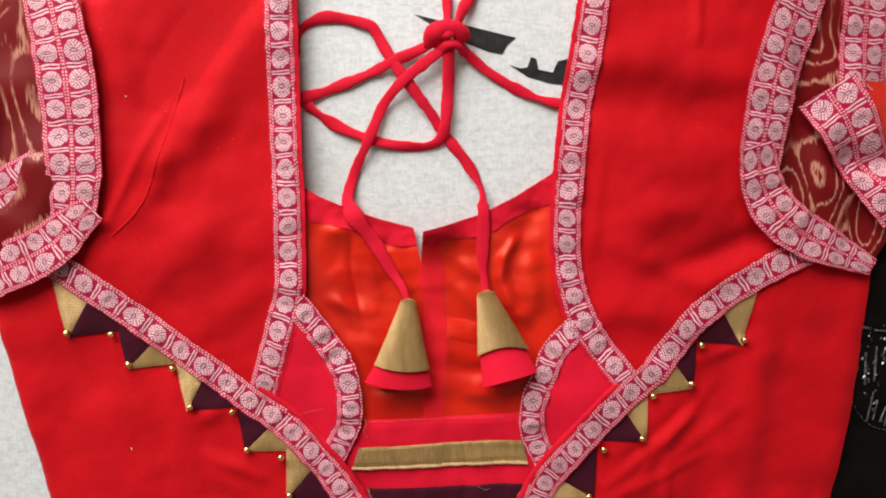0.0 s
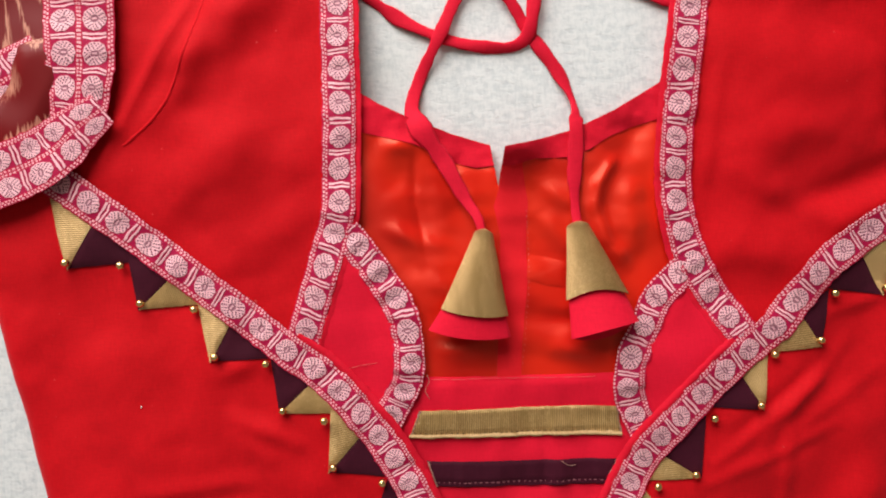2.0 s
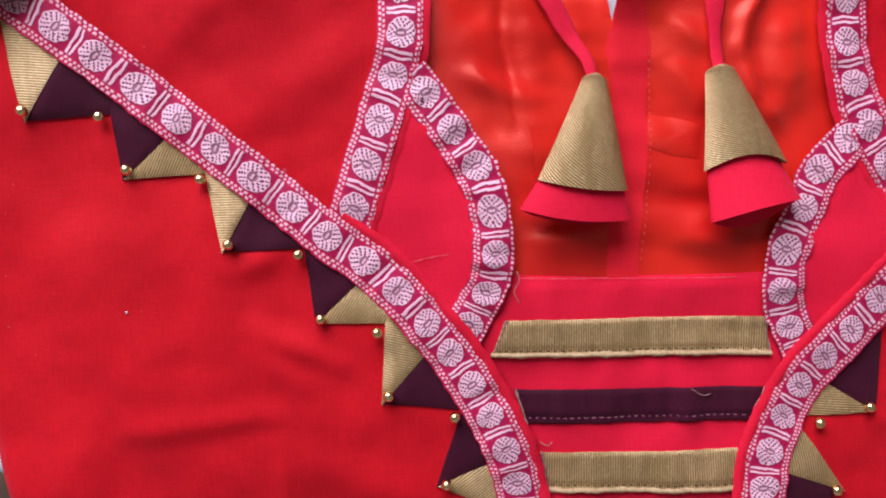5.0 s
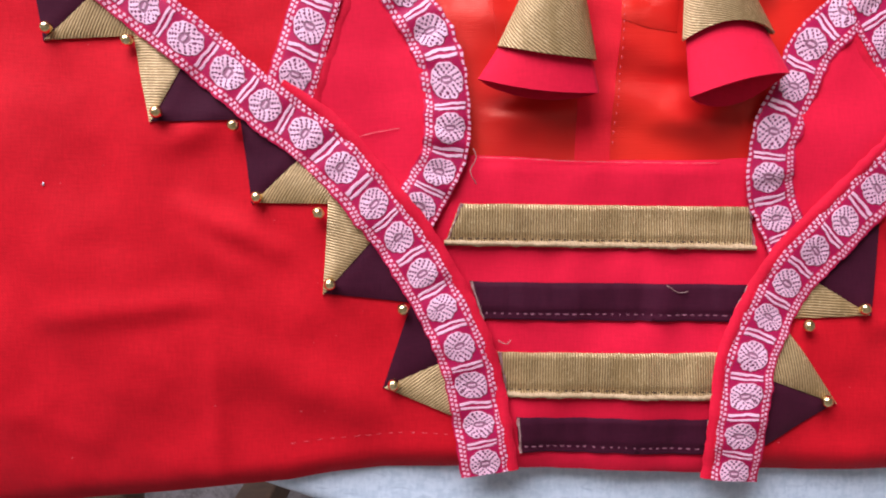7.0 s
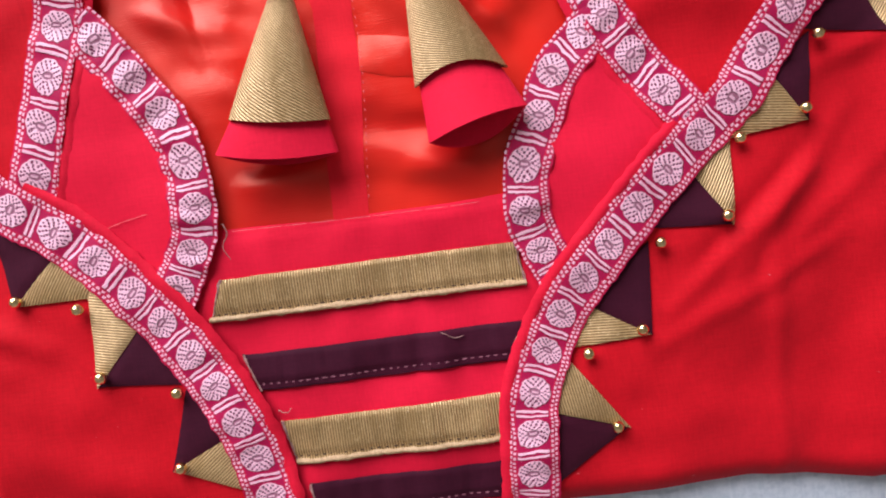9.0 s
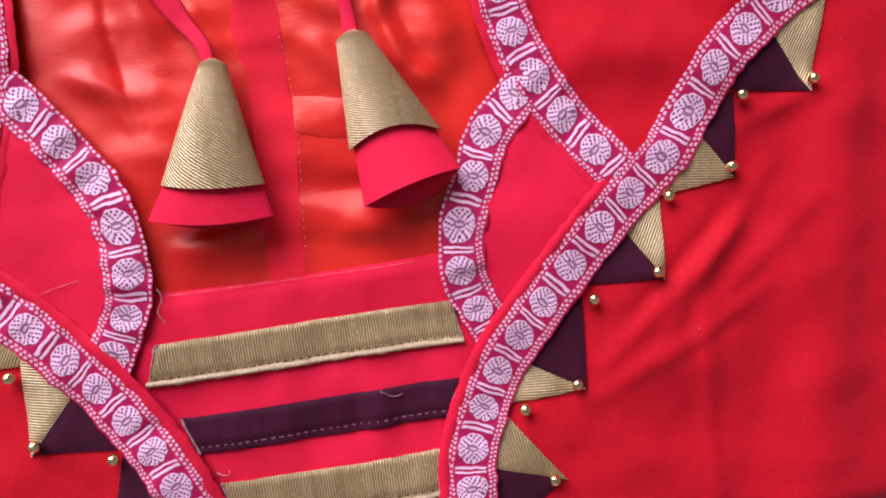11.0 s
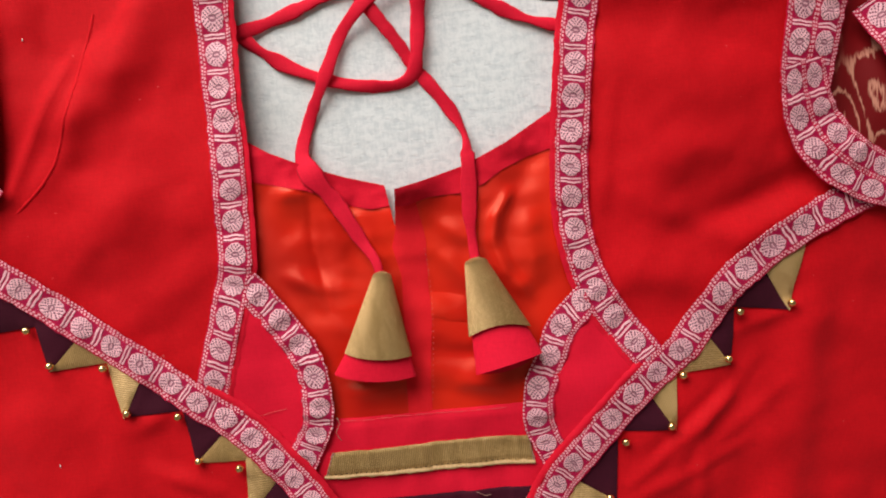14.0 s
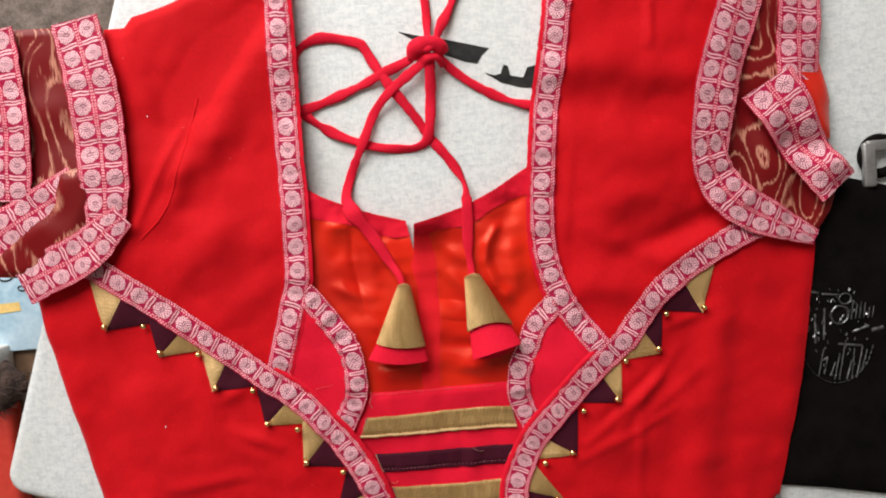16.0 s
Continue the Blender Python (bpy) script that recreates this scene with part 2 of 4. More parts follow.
def thing(name, label, category, at=(0, 0, 0), **kw):
    ob = new(name)
    ob.location = at
    ob.empty_display_size = 0.02
    return tagged(ob, label, category, **kw)


def spline(ctrl, step=2.0, closed=False):
    """Catmull-Rom through control points (mm), resampled at an even step."""
    p = [np.array(c, float) for c in ctrl]
    n = len(p)
    out = []
    for i in range(n if closed else n - 1):
        if closed:
            a, b, c, d = p[i - 1], p[i], p[(i + 1) % n], p[(i + 2) % n]
        else:
            b, c = p[i], p[i + 1]
            a = p[i - 1] if i else 2 * b - c
            d = p[i + 2] if i + 2 < n else 2 * c - b
        for s in np.linspace(0, 1, 14, endpoint=False):
            out.append(0.5 * (2 * b + (c - a) * s + (2 * a - 5 * b + 4 * c - d) * s * s + (3 * b - a - 3 * c + d) * s ** 3))
    out.append(p[0] if closed else p[-1])
    out = np.array(out)
    gone = np.r_[0, np.cumsum(np.linalg.norm(np.diff(out[:, :2], axis=0), axis=1))]
    k = max(3, int(gone[-1] / step) + 1)
    at = np.linspace(0, gone[-1], k)
    return np.array([np.interp(at, gone, out[:, j]) for j in range(out.shape[1])]).T, at


# gentle folds of the outer cloth: x0, y0, x1, y1, width, height (mm)
FOLDS = [
    (-130, 92, -139, 67, 5, 1.0), (-139, 67, -150, 40, 5, 1.6), (-150, 40, -168, 20, 5, 1.2),
    (94, -139, 142, -101, 3.2, 1.7), (116, -130, 155, -84, 3.6, 1.8), (104, -127, 146, -92, 3.0, -1.6), (88, -150, 118, -136, 3, 1.2), (128, -128, 170, -96, 3.4, 1.2), (112, -142, 150, -122, 2.6, 1.2), (146, -70, 176, -60, 3.5, 1.6), (130, -112, 123, -197, 3, 1.0), (160, -100, 166, -180, 9, 3.0), (186, -46, 172, -150, 10, 3.4),
    (-131, -111, -104, -124, 4, 2.6), (-136, -91, -125, -87, 4, 1.6), (-129, -120, -117, -130, 5, 2.4), (-172, -145, -126, -141, 4, 1.3), (-123, -150, -122, -197, 3, 1.2), (-190, -90, -150, -170, 14, 3.0),
    (-140, -125, -150, -75, 8, 2.2), (-110, -160, -75, -175, 8, 2.0), (-205, -120, -180, -190, 9, 2.4),
    (-138, 91, -186, 9, 2.6, 1.8), (-107, 90, -142, 54, 10, 3.6), (-92, 150, -150, 86, 14, -6.5), (-80, 140, -128, 78, 9, 2.5), (-175, 125, -150, 60, 9, 2.2), (-120, 20, -160, -10, 12, 2.4), (-100, -20, -130, -40, 9, 1.6),
    (94, 78, 190, 64, 13, -3.4), (96, 100, 188, 88, 10, 2.4), (104, 52, 165, 42, 13, 1.9), (120, 20, 175, 5, 9, 1.5), (105, -5, 150, -25, 7, 2.0), (152, 140, 150, 108, 2.6, 1.8), (108, 105, 175, 112, 14, 3.2), (198, 4, 126, -20, 7, -3.6), (188, -10, 150, -28, 5, 2.0), (110, 8, 172, 28, 12, 2.8), (97, 50, 88, -16, 3, 1.0), (100, -40, 140, -44, 9, 2.4),
]


def lump(x, y, scale, seed):
    return noise.noise(Vector((x / scale, y / scale, seed)))


def ridge(x, y, folds):
    z = 0.0
    for x0, y0, x1, y1, w, h in folds:
        dx, dy = x1 - x0, y1 - y0
        q = dx * dx + dy * dy
        s = min(1.0, max(0.0, ((x - x0) * dx + (y - y0) * dy) / q))
        ex, ey = x - x0 - s * dx, y - y0 - s * dy
        z += h * math.exp(-(ex * ex + ey * ey) / (w * w)) * (0.55 + 0.45 * math.sin(math.pi * s))
    return z


def outer(x, y):
    """Height of the outer cloth above its bed (mm)."""
    z = 3.6 * lump(x, y, 58, 0.3) + 1.8 * lump(x, y, 24, 4.2) + 0.45 * lump(x, y, 9, 7.7) + 1.08 * ridge(x, y, FOLDS)
    z = z if z > -2.8 else -2.8 + 0.2 * (z + 2.8)
    over = -(y + 142 + 0.353 * (x + 277)) / 1.06
    return z - (0.16 * over if over > 0 else 0.0)


SATIN_FOLDS = [
    (47, 4, 40, -6, 2.6, 2.2), (40, -6, 38, -17, 3.2, 2.2), (38, -17, 43, -32, 3.4, 2.4), (43, -32, 57, -48, 3.6, 2.2), (57, -3, 52, -18, 7, 2.0), (52, -18, 60, -38, 6, 1.6), (64, 22, 50, 8, 6, -1.4),
    (-67, 13, -46, 12, 4.5, 2.6), (-66, 1, -48, 0, 5, -0.9), (-66, -13, -50, -15, 6, 1.2), (-62, -26, -36, -33, 5, 2.0), (-60, -40, -44, -46, 5, -1.2), (-45, 12, -46, -13, 1.6, -0.7), (-46, -13, -40, -44, 1.6, -0.7),
    (-39, 3, -32, -22, 5, 1.6), (-24, -2, -14, -20, 4, 1.2), (-44, -84, -12, -82, 6, 1.6), (8, -78, 42, -88, 6, 2.0), (10, -68, 40, -72, 5, -1.4), (12, -20, 24, -34, 5, 1.8), (12, -6, 24, -14, 4, 1.2),
]


def inner(x, y):
    """Height of the satin seen through the neck (mm); beside the slit one corner curls up and the other lies flat."""
    z = 1.1 * lump(x, y, 24, 9.1) + 0.6 * lump(x * 0.5, y * 2, 14, 2.0) + 0.2 * lump(x, y, 7, 1.0) + 1.45 * ridge(x, y, SATIN_FOLDS)
    lim = 68 if y > -25 else max(46, 68 + (y + 25) * 0.55)
    w = min(1.0, max(0.0, (lim - abs(x - 3)) / 14)) * min(1.0, max(0.0, (y + 99) / 16))
    curl = 11.0 * math.exp(-(max(0, x + 4) / 15) ** 2) if x > -6.7 else -3.0 * math.exp(-(max(0, -9 - x) / 16) ** 2)
    return outer(x, y) * 0.8 + z * w * w * (3 - 2 * w) + curl * math.exp(-((y - 12) / 11) ** 2)


def thicken(ob, mm):
    """Give a sheet its thickness, with crisp cut edges."""
    m = ob.modifiers.new("thickness", "SOLIDIFY")
    m.thickness, m.offset = mm * MM, -1
    ob.modifiers.new("crisp_edges", "EDGE_SPLIT").split_angle = radians(75)
    return ob


def cloth(name, outline, height, base, mat, parent, label="", grid=3.5, edge=2.5, drop=1.6, thick=0.7, uvturn=0.0, side=None):
    """A cut sheet of cloth: its outline (mm), filled with a fine net that follows the height."""
    from mathutils.geometry import delaunay_2d_cdt
    line = np.array(outline, float)[:, :2]
    ring = []
    for a, b in zip(line, np.roll(line, -1, axis=0)):
        n = max(1, int(np.linalg.norm(b - a) / grid))
        ring += [a + (b - a) * i / n for i in range(n)]
    ring = np.array(ring)
    lo, hi = ring.min(0), ring.max(0)
    gx, gy = np.meshgrid(np.arange(lo[0], hi[0], grid), np.arange(lo[1], hi[1], grid * 0.87))
    gx = gx + (np.arange(gx.shape[0]) % 2)[:, None] * grid / 2
    pts = np.c_[gx.ravel(), gy.ravel()]

    def gap(p):
        d = np.full(len(p), 1e9)
        for a, b in zip(ring, np.roll(ring, -1, axis=0)):
            e = b - a
            s = np.clip(((p - a) @ e) / max(e @ e, 1e-9), 0, 1)
            d = np.minimum(d, np.hypot(*(p - a - s[:, None] * e).T))
        return d

    pts = pts[gap(pts) > grid * 0.45]
    every = [Vector(p) for p in ring] + [Vector(p) for p in pts]
    n = len(ring)
    vs, _, fs, _, _, _ = delaunay_2d_cdt(every, [(i, (i + 1) % n) for i in range(n)], [], 1, 1e-4)
    v = np.array([tuple(p) for p in vs])
    d = gap(v)
    rise = np.clip(d / max(edge, 0.01), 0, 1)
    z = [height(x, y) + base - drop * (side(x, y) if side else 1) * (1 - q * (2 - q)) for (x, y), q in zip(v, rise)]
    bm = bmesh.new()
    uv = bm.loops.layers.uv.new("UVMap")
    made = [bm.verts.new((x * MM, y * MM, h * MM)) for (x, y), h in zip(v, z)]
    c, s = math.cos(radians(uvturn)), math.sin(radians(uvturn))
    for f in fs:
        try:
            face = bm.faces.new([made[i] for i in f])
        except ValueError:
            continue
        for lp in face.loops:
            x, y = lp.vert.co.x, lp.vert.co.y
            lp[uv].uv = (c * x - s * y, s * x + c * y)
    bmesh.ops.recalc_face_normals(bm, faces=bm.faces)
    if sum(f.normal.z for f in bm.faces) < 0:
        bmesh.ops.reverse_faces(bm, faces=bm.faces)
    return thicken(part(name, bm, mat, parent, label), thick)


def ribbon(name, ctrl, width, height, lift, mat, parent, label="", across=6, pillow=0.4, pucker=0.85, thick=0.5, shift=0.0, seed=0.0, u0=0.0, span=None, flip=False, pitch=(15.0,)):
    """A tape along a curve (mm). Control points may carry a third value: extra height. width: a number or one for each end.
    pitch: the spacing of its woven rosettes along the way, closer where the tape is gathered."""
    p, at = spline(ctrl, 1.6)
    rate = 15.0 / np.interp(np.linspace(0, 1, len(at)), np.linspace(0, 1, len(pitch)), pitch)
    woven = np.r_[0, np.cumsum(np.diff(at) * (rate[1:] + rate[:-1]) / 2)]
    wide = width if isinstance(width, tuple) else (width, width)
    w0 = max(wide)
    bm = bmesh.new()
    uv = bm.loops.layers.uv.new("UVMap")
    tan = np.gradient(p[:, :2], axis=0)
    tan /= np.linalg.norm(tan, axis=1)[:, None]
    bend = np.abs(np.gradient(np.unwrap(np.arctan2(tan[:, 1], tan[:, 0])), at))
    bend = np.convolve(np.pad(bend, 4, mode="edge"), np.ones(9) / 9, "valid")
    rows = []
    for i, (q, t) in enumerate(zip(p, tan)):
        w = float(np.interp(i / (len(p) - 1), np.linspace(0, 1, len(wide)), wide))
        nx, ny = -t[1], t[0]
        row = []
        for j in range(across + 1):
            f = j / across - 0.5
            o = f * w * (1 + 0.05 * noise.noise(Vector((at[i] / 11.0, 1.0, seed)))) + shift
            ragged = 0.7 * noise.noise(Vector((at[i] / 3.0, j * 0.3, seed))) if j in (0, across) else 0.0
            x, y = q[0] + nx * (o + ragged), q[1] + ny * (o + ragged)
            z = height(x, y) + lift + pillow * (1 - (2 * f) ** 4)
            z += (pucker + 14 * bend[i] * pucker) * noise.noise(Vector((at[i] / 5.0, f * 1.2, seed + 3.1)))
            if len(q) > 2:
                z += q[2]
            row.append((bm.verts.new((x * MM, y * MM, z * MM)), (u0 + woven[i]) * MM, ((0.5 - f) if flip else (f + 0.5)) * (span or w0) * MM))
        rows.append(row)
    for a, b in zip(rows, rows[1:]):
        for j in range(across):
            quad = (a[j], b[j], b[j + 1], a[j + 1])
            face = bm.faces.new([k[0] for k in quad])
            for lp, k in zip(face.loops, quad):
                lp[uv].uv = (k[1], k[2])
    bm.normal_update()
    if sum(f.normal.z for f in bm.faces) < 0:
        bmesh.ops.reverse_faces(bm, faces=bm.faces)
    return thicken(part(name, bm, mat, parent, label), thick)


def cord(name, ctrl, mat, parent, half=3.0, flat=0.27, seed=0.0, label="", widths=None):
    """A flattened sewn cloth tube along a curve of x, y, z (mm), twisting a little."""
    p, at = spline(ctrl, 1.5)
    bm = bmesh.new()
    tan = np.gradient(p, axis=0)
    tan /= np.linalg.norm(tan, axis=1)[:, None]
    rings, n = [], 10
    for i, (q, t) in enumerate(zip(p, tan)):
        side = np.cross((0, 0, 1), t)
        side /= max(np.linalg.norm(side), 1e-6)
        up = np.cross(t, side)
        tw = 1.6 * noise.noise(Vector((at[i] / 22.0, seed, 0.5)))
        h = half * (1 + 0.28 * noise.noise(Vector((at[i] / 12.0, seed, 7.0))) + 0.12 * noise.noise(Vector((at[i] / 4.0, seed, 2.0))))
        k = flat + 0.15 * noise.noise(Vector((at[i] / 15.0, seed, 3.0)))
        if widths:
            wide = float(np.interp(at[i] / at[-1], *widths)) / half
            h, k, tw = h * wide, k / wide * (1 if wide == 1 else 0.6), tw * (1 if wide == 1 else 0.15)
        ring = []
        for j in range(n):
            a = 2 * math.pi * j / n
            u, v = h * math.cos(a), h * k * math.sin(a) * (1.12 if j == 2 else 1.0)
            u, v = u * math.cos(tw) - v * math.sin(tw) * 0.7, u * math.sin(tw) * 0.5 + v
            ring.append(bm.verts.new((q + side * u + up * v) * MM))
        rings.append(ring)
    for a, b in zip(rings, rings[1:]):
        for j in range(n):
            bm.faces.new((a[j], a[(j + 1) % n], b[(j + 1) % n], b[j]))
    bm.faces.new(rings[0][::-1])
    bm.faces.new(rings[-1])
    bmesh.ops.recalc_face_normals(bm, faces=bm.faces)
    return part(name, bm, mat, parent, label)


def stitches(name, ctrl, height, lift, mat, parent, dash=2.2, gap=1.4, r=0.28, seed=0):
    """A run of short raised stitches."""
    rnd = random.Random(seed)
    p, at = spline(ctrl, 0.6)
    bm = bmesh.new()
    s = 0.0
    while s + dash < at[-1]:
        e = s + dash * rnd.uniform(0.75, 1.1)
        a, b = [np.array([np.interp(k, at, p[:, 0]), np.interp(k, at, p[:, 1])]) for k in (s, e)]
        m = (a + b) / 2
        t = (b - a) / np.linalg.norm(b - a)
        nrm = np.array([-t[1], t[0]]) * r
        z0, zm = height(*a) + lift - 0.1, height(*m) + lift + 0.22
        vs = [bm.verts.new((q[0] * MM, q[1] * MM, z * MM)) for q, z in
              ((a - nrm * 0.5, z0), (a + nrm * 0.5, z0), (m - nrm, zm), (m + nrm, zm), (b - nrm * 0.5, z0), (b + nrm * 0.5, z0))]
        bm.faces.new((vs[0], vs[2], vs[3], vs[1]))
        bm.faces.new((vs[2], vs[4], vs[5], vs[3]))
        s = e + gap * rnd.uniform(0.8, 1.3)
    bmesh.ops.recalc_face_normals(bm, faces=bm.faces)
    return part(name, bm, mat, parent)


def box(bm, x0, y0, z0, x1, y1, z1, bevel=0.0):
    m = bmesh.ops.create_cube(bm, size=1.0, matrix=Matrix.Translation(((x0 + x1) / 2, (y0 + y1) / 2, (z0 + z1) / 2)) @ Matrix.Diagonal((x1 - x0, y1 - y0, z1 - z0, 1)))
    if bevel:
        es = list({e for v in m["verts"] for e in v.link_edges})
        bmesh.ops.bevel(bm, geom=es, offset=bevel, segments=3, affect="EDGES", profile=0.5)


def slab(bm, outline, z0, z1):
    """A flat piece with upright sides (m)."""
    lo = [bm.verts.new((x, y, z0)) for x, y in outline]
    hi = [bm.verts.new((x, y, z1)) for x, y in outline]
    bm.faces.new(hi)
    bm.faces.new(lo[::-1])
    for i in range(len(lo)):
        j = (i + 1) % len(lo)
        bm.faces.new((lo[i], lo[j], hi[j], hi[i]))
    bmesh.ops.recalc_face_normals(bm, faces=bm.faces)


# ---- room ----
BED = -8.5            # table surface (mm)
FLOOR = -0.75
RX0, RX1, RY0 = -1.9, 1.9, -1.9
bm = bmesh.new()
box(bm, RX0 - 0.1, RY0 - 0.1, FLOOR - 0.1, RX1 + 0.1, WALL_Y + 0.1, FLOOR)
tagged(part("floor", bm, M_concrete, smooth=False), "grey-brown speckled concrete floor around the table", "floor", kind="structure")
# ceiling and walls stay out of view, added to bounce the window light
bm = bmesh.new()
box(bm, RX0 - 0.1, RY0 - 0.1, 1.95, RX1 + 0.1, WALL_Y + 0.1, 2.05)
tagged(part("ceiling", bm, M_wall, smooth=False), "unseen plain cream ceiling added to bounce light", "ceiling", kind="structure")
for nm, b in (("wall_west", (RX0 - 0.1, RY0, RX0, WALL_Y)), ("wall_east", (RX1, RY0, RX1 + 0.1, WALL_Y)), ("wall_south", (RX0, RY0 - 0.1, RX1, RY0))):
    bm = bmesh.new()
    box(bm, b[0], b[1], FLOOR, b[2], b[3], 1.95)
    tagged(part(nm, bm, M_wall, smooth=False), "unseen plain cream wall added to bounce light", "wall", kind="structure")
bm = bmesh.new()
wl, wr, wb, wt = WIN_X - WIN_W / 2, WIN_X + WIN_W / 2, WIN_Z - WIN_H / 2, WIN_Z + WIN_H / 2
for b in ((RX0, FLOOR, wl, 1.95), (wr, FLOOR, RX1, 1.95), (wl, FLOOR, wr, wb), (wl, wt, wr, 1.95)):
    box(bm, b[0], WALL_Y + 0.03, b[1], b[2], WALL_Y + 0.13, b[3])
tagged(part("wall_north", bm, M_wall, smooth=False), "unseen cream wall added around a wide window opening", "wall", kind="structure")

# ---- table: a white board with rounded edges, turned against the blouse ----
E1, E2, CORNER = Vector((0.943, -0.333)), Vector((0.333, 0.943)), Vector((-0.2884, -0.1397))
table = thing("table", "white linen-textured table board with rounded edges", "table", (CORNER.x, CORNER.y, FLOOR))


def on_table(a, b):
    q = CORNER + E1 * a + E2 * b
    return q.x, q.y


outline = []
LA, LB, RC = 1.05, 0.78, 0.014
for cx, cy, a0 in ((RC, RC, 180), (LA - RC, RC, 270), (LA - RC, LB - RC, 0), (RC, LB - RC, 90)):
    for k in range(7):
        a = radians(a0 + 15 * k)
        outline.append(on_table(cx + RC * math.cos(a), cy + RC * math.sin(a)))
bm = bmesh.new()
slab(bm, outline, BED * MM - 0.026, BED * MM)
rim = [e for e in bm.edges if abs(e.verts[0].co.z - e.verts[1].co.z) < 1e-6]
bmesh.ops.bevel(bm, geom=rim, offset=0.005, segments=3, affect="EDGES", profile=0.5)
top = part("tabletop", bm, M_table)
top.parent = table
top.matrix_parent_inverse = Matrix.Translation((-CORNER.x, -CORNER.y, -FLOOR))
for a, b in ((0.05, 0.05), (LA - 0.05, 0.05), (LA - 0.05, LB - 0.05), (0.05, LB - 0.05)):
    x, y = on_table(a, b)
    bm = bmesh.new()
    box(bm, x - 0.02, y - 0.02, FLOOR, x + 0.02, y + 0.02, BED * MM - 0.026, 0.004)
    leg = part("leg", bm, M_wood, table, "brown wooden leg")
    leg.matrix_parent_inverse = top.matrix_parent_inverse

side_drop = lambda x, y: 0.25 if x > 190 and -186 < y < 10 else 1.0 if abs(x) > 125 or y < -188 or y > 140 else 0.12

# ---- the blouse ----
blouse = thing("blouse", "red cotton saree blouse with pink woven lace, lying on a table", "blouse", (0, 0, 0))

NECK_L = [(-76, 190), (-77, 150), (-78, 110), (-79, 70), (-79, 30), (-80, 0), (-81, -18), (-87, -38), (-94, -60), (-100, -79)]
NECK_R = [(103, 185), (96, 139), (90, 105), (83, 71), (79, 40), (76, 5), (77, -18), (82, -39), (90, -55), (99, -68), (109, -81)]
DIAG_L = [(-212, 4), (-202, -3), (-190, -12), (-177, -22), (-161, -35), (-144, -49), (-130, -60), (-118, -70), (-106, -80), (-90, -92), (-77, -106),
          (-66, -120), (-57, -134), (-50, -147), (-44, -162), (-41, -177), (-38, -196)]
DIAG_R = [(216, -8), (206, -11), (191, -17), (170, -28), (148, -43), (139, -52), (130, -64), (122, -75), (109, -86), (96, -97), (78, -114), (62, -131),
          (52, -147), (46, -161), (44, -177), (42, -199)]
ARC_L = [(-78, -26), (-71, -35), (-62, -48), (-54, -61), (-51, -73), (-50, -84), (-51, -95), (-55, -103), (-61, -114)]
ARC_R = [(84, -44), (76, -51), (66, -61), (60, -74), (54, -87), (52, -102), (55, -113), (60, -124)]


def run(ctrl, step=5.0, lo=0, hi=None):
    return [tuple(q[:2]) for q in spline(ctrl[lo:hi], step)[0]]


left_edge = [(-76, 188), (-110, 172), (-144, 160), (-168, 153), (-173, 147), (-186, 147), (-192, 90), (-190, 40), (-206, 10), (-248, -12),
             (-245, -40), (-237, -80), (-226, -130), (-217, -172), (-209, -212), (-170, -206), (-137, -203), (-119, -201), (-102, -199.5), (-84, -197), (-70, -196), (-49, -196)]
inner_left = run(DIAG_L, 5, 10)[::-1] + run(ARC_L)[::-1] + run(NECK_L, 5, 0, 7)[::-1]
cloth("left_panel", left_edge + inner_left[:-1], outer, 0.6, M_red, blouse, "red cotton side panel with soft creases", grid=2.6, edge=8, drop=6.0, side=side_drop)
right_edge = [(42, -198), (92, -198), (115, -198), (133, -200), (154, -204), (212, -204), (224, -152), (233, -113), (241, -70), (247, -24), (218, -8), (192, 8), (190, 50),
              (198, 86), (212, 122), (220, 152), (160, 172), (104, 188)]
inner_right = run(NECK_R, 5, 0, 7) + run(ARC_R) + run(DIAG_R, 5, 11)
cloth("right_panel", right_edge + inner_right[:-1], outer, 0.6, M_red, blouse, "red cotton side panel with slanting creases", grid=2.6, edge=8, drop=6.0, side=side_drop)

ARMHOLE = [(-132, 100), (-136, 88), (-143, 67), (-152, 43), (-161, 28), (-176, 15)]
ribbon("armhole_seam", ARMHOLE, 1.6, outer, 0.55, M_red, blouse, "raised armhole seam in red cotton", 4, 0.45, 0.15, seed=21.0)

# centre panel that carries the bands
flat_c = lambda x, y: outer(x, y) + 0.6 * lump(x, y, 13, 5.5) + 0.5 * lump(x * 2.2, y * 0.5, 14, 8.5)
centre = [(-60, -94), (-20, -95.5), (20, -96), (58, -95), (70, -112), (60, -135), (50, -165), (46, -198.5), (14, -197), (-13, -196), (-42, -194.5), (-46, -165), (-56, -136), (-66, -112)]
# the brighter colour carries light falling on this panel
cloth("centre_panel", centre, flat_c, -0.6, M_leaf_lit, blouse, "red cotton centre panel between the laces")

# satin inside, facing and placket
neckline = [(-88, 48), (-72, 39), (-61, 32), (-46, 25), (-28, 18), (-10, 12.5), (-6.7, -7), (-4.6, 10.6), (9, 13.5), (28, 18.5), (48, 27.5), (68, 39), (86, 50)]
satin_line = neckline + [(88, 0), (90, -60), (70, -104), (-70, -104), (-92, -60), (-88, 0)]
cloth("satin_lining", satin_line, inner, -2.4, M_satin, blouse, "shiny orange-red satin lining", edge=1.0, drop=0.5, grid=1.7)
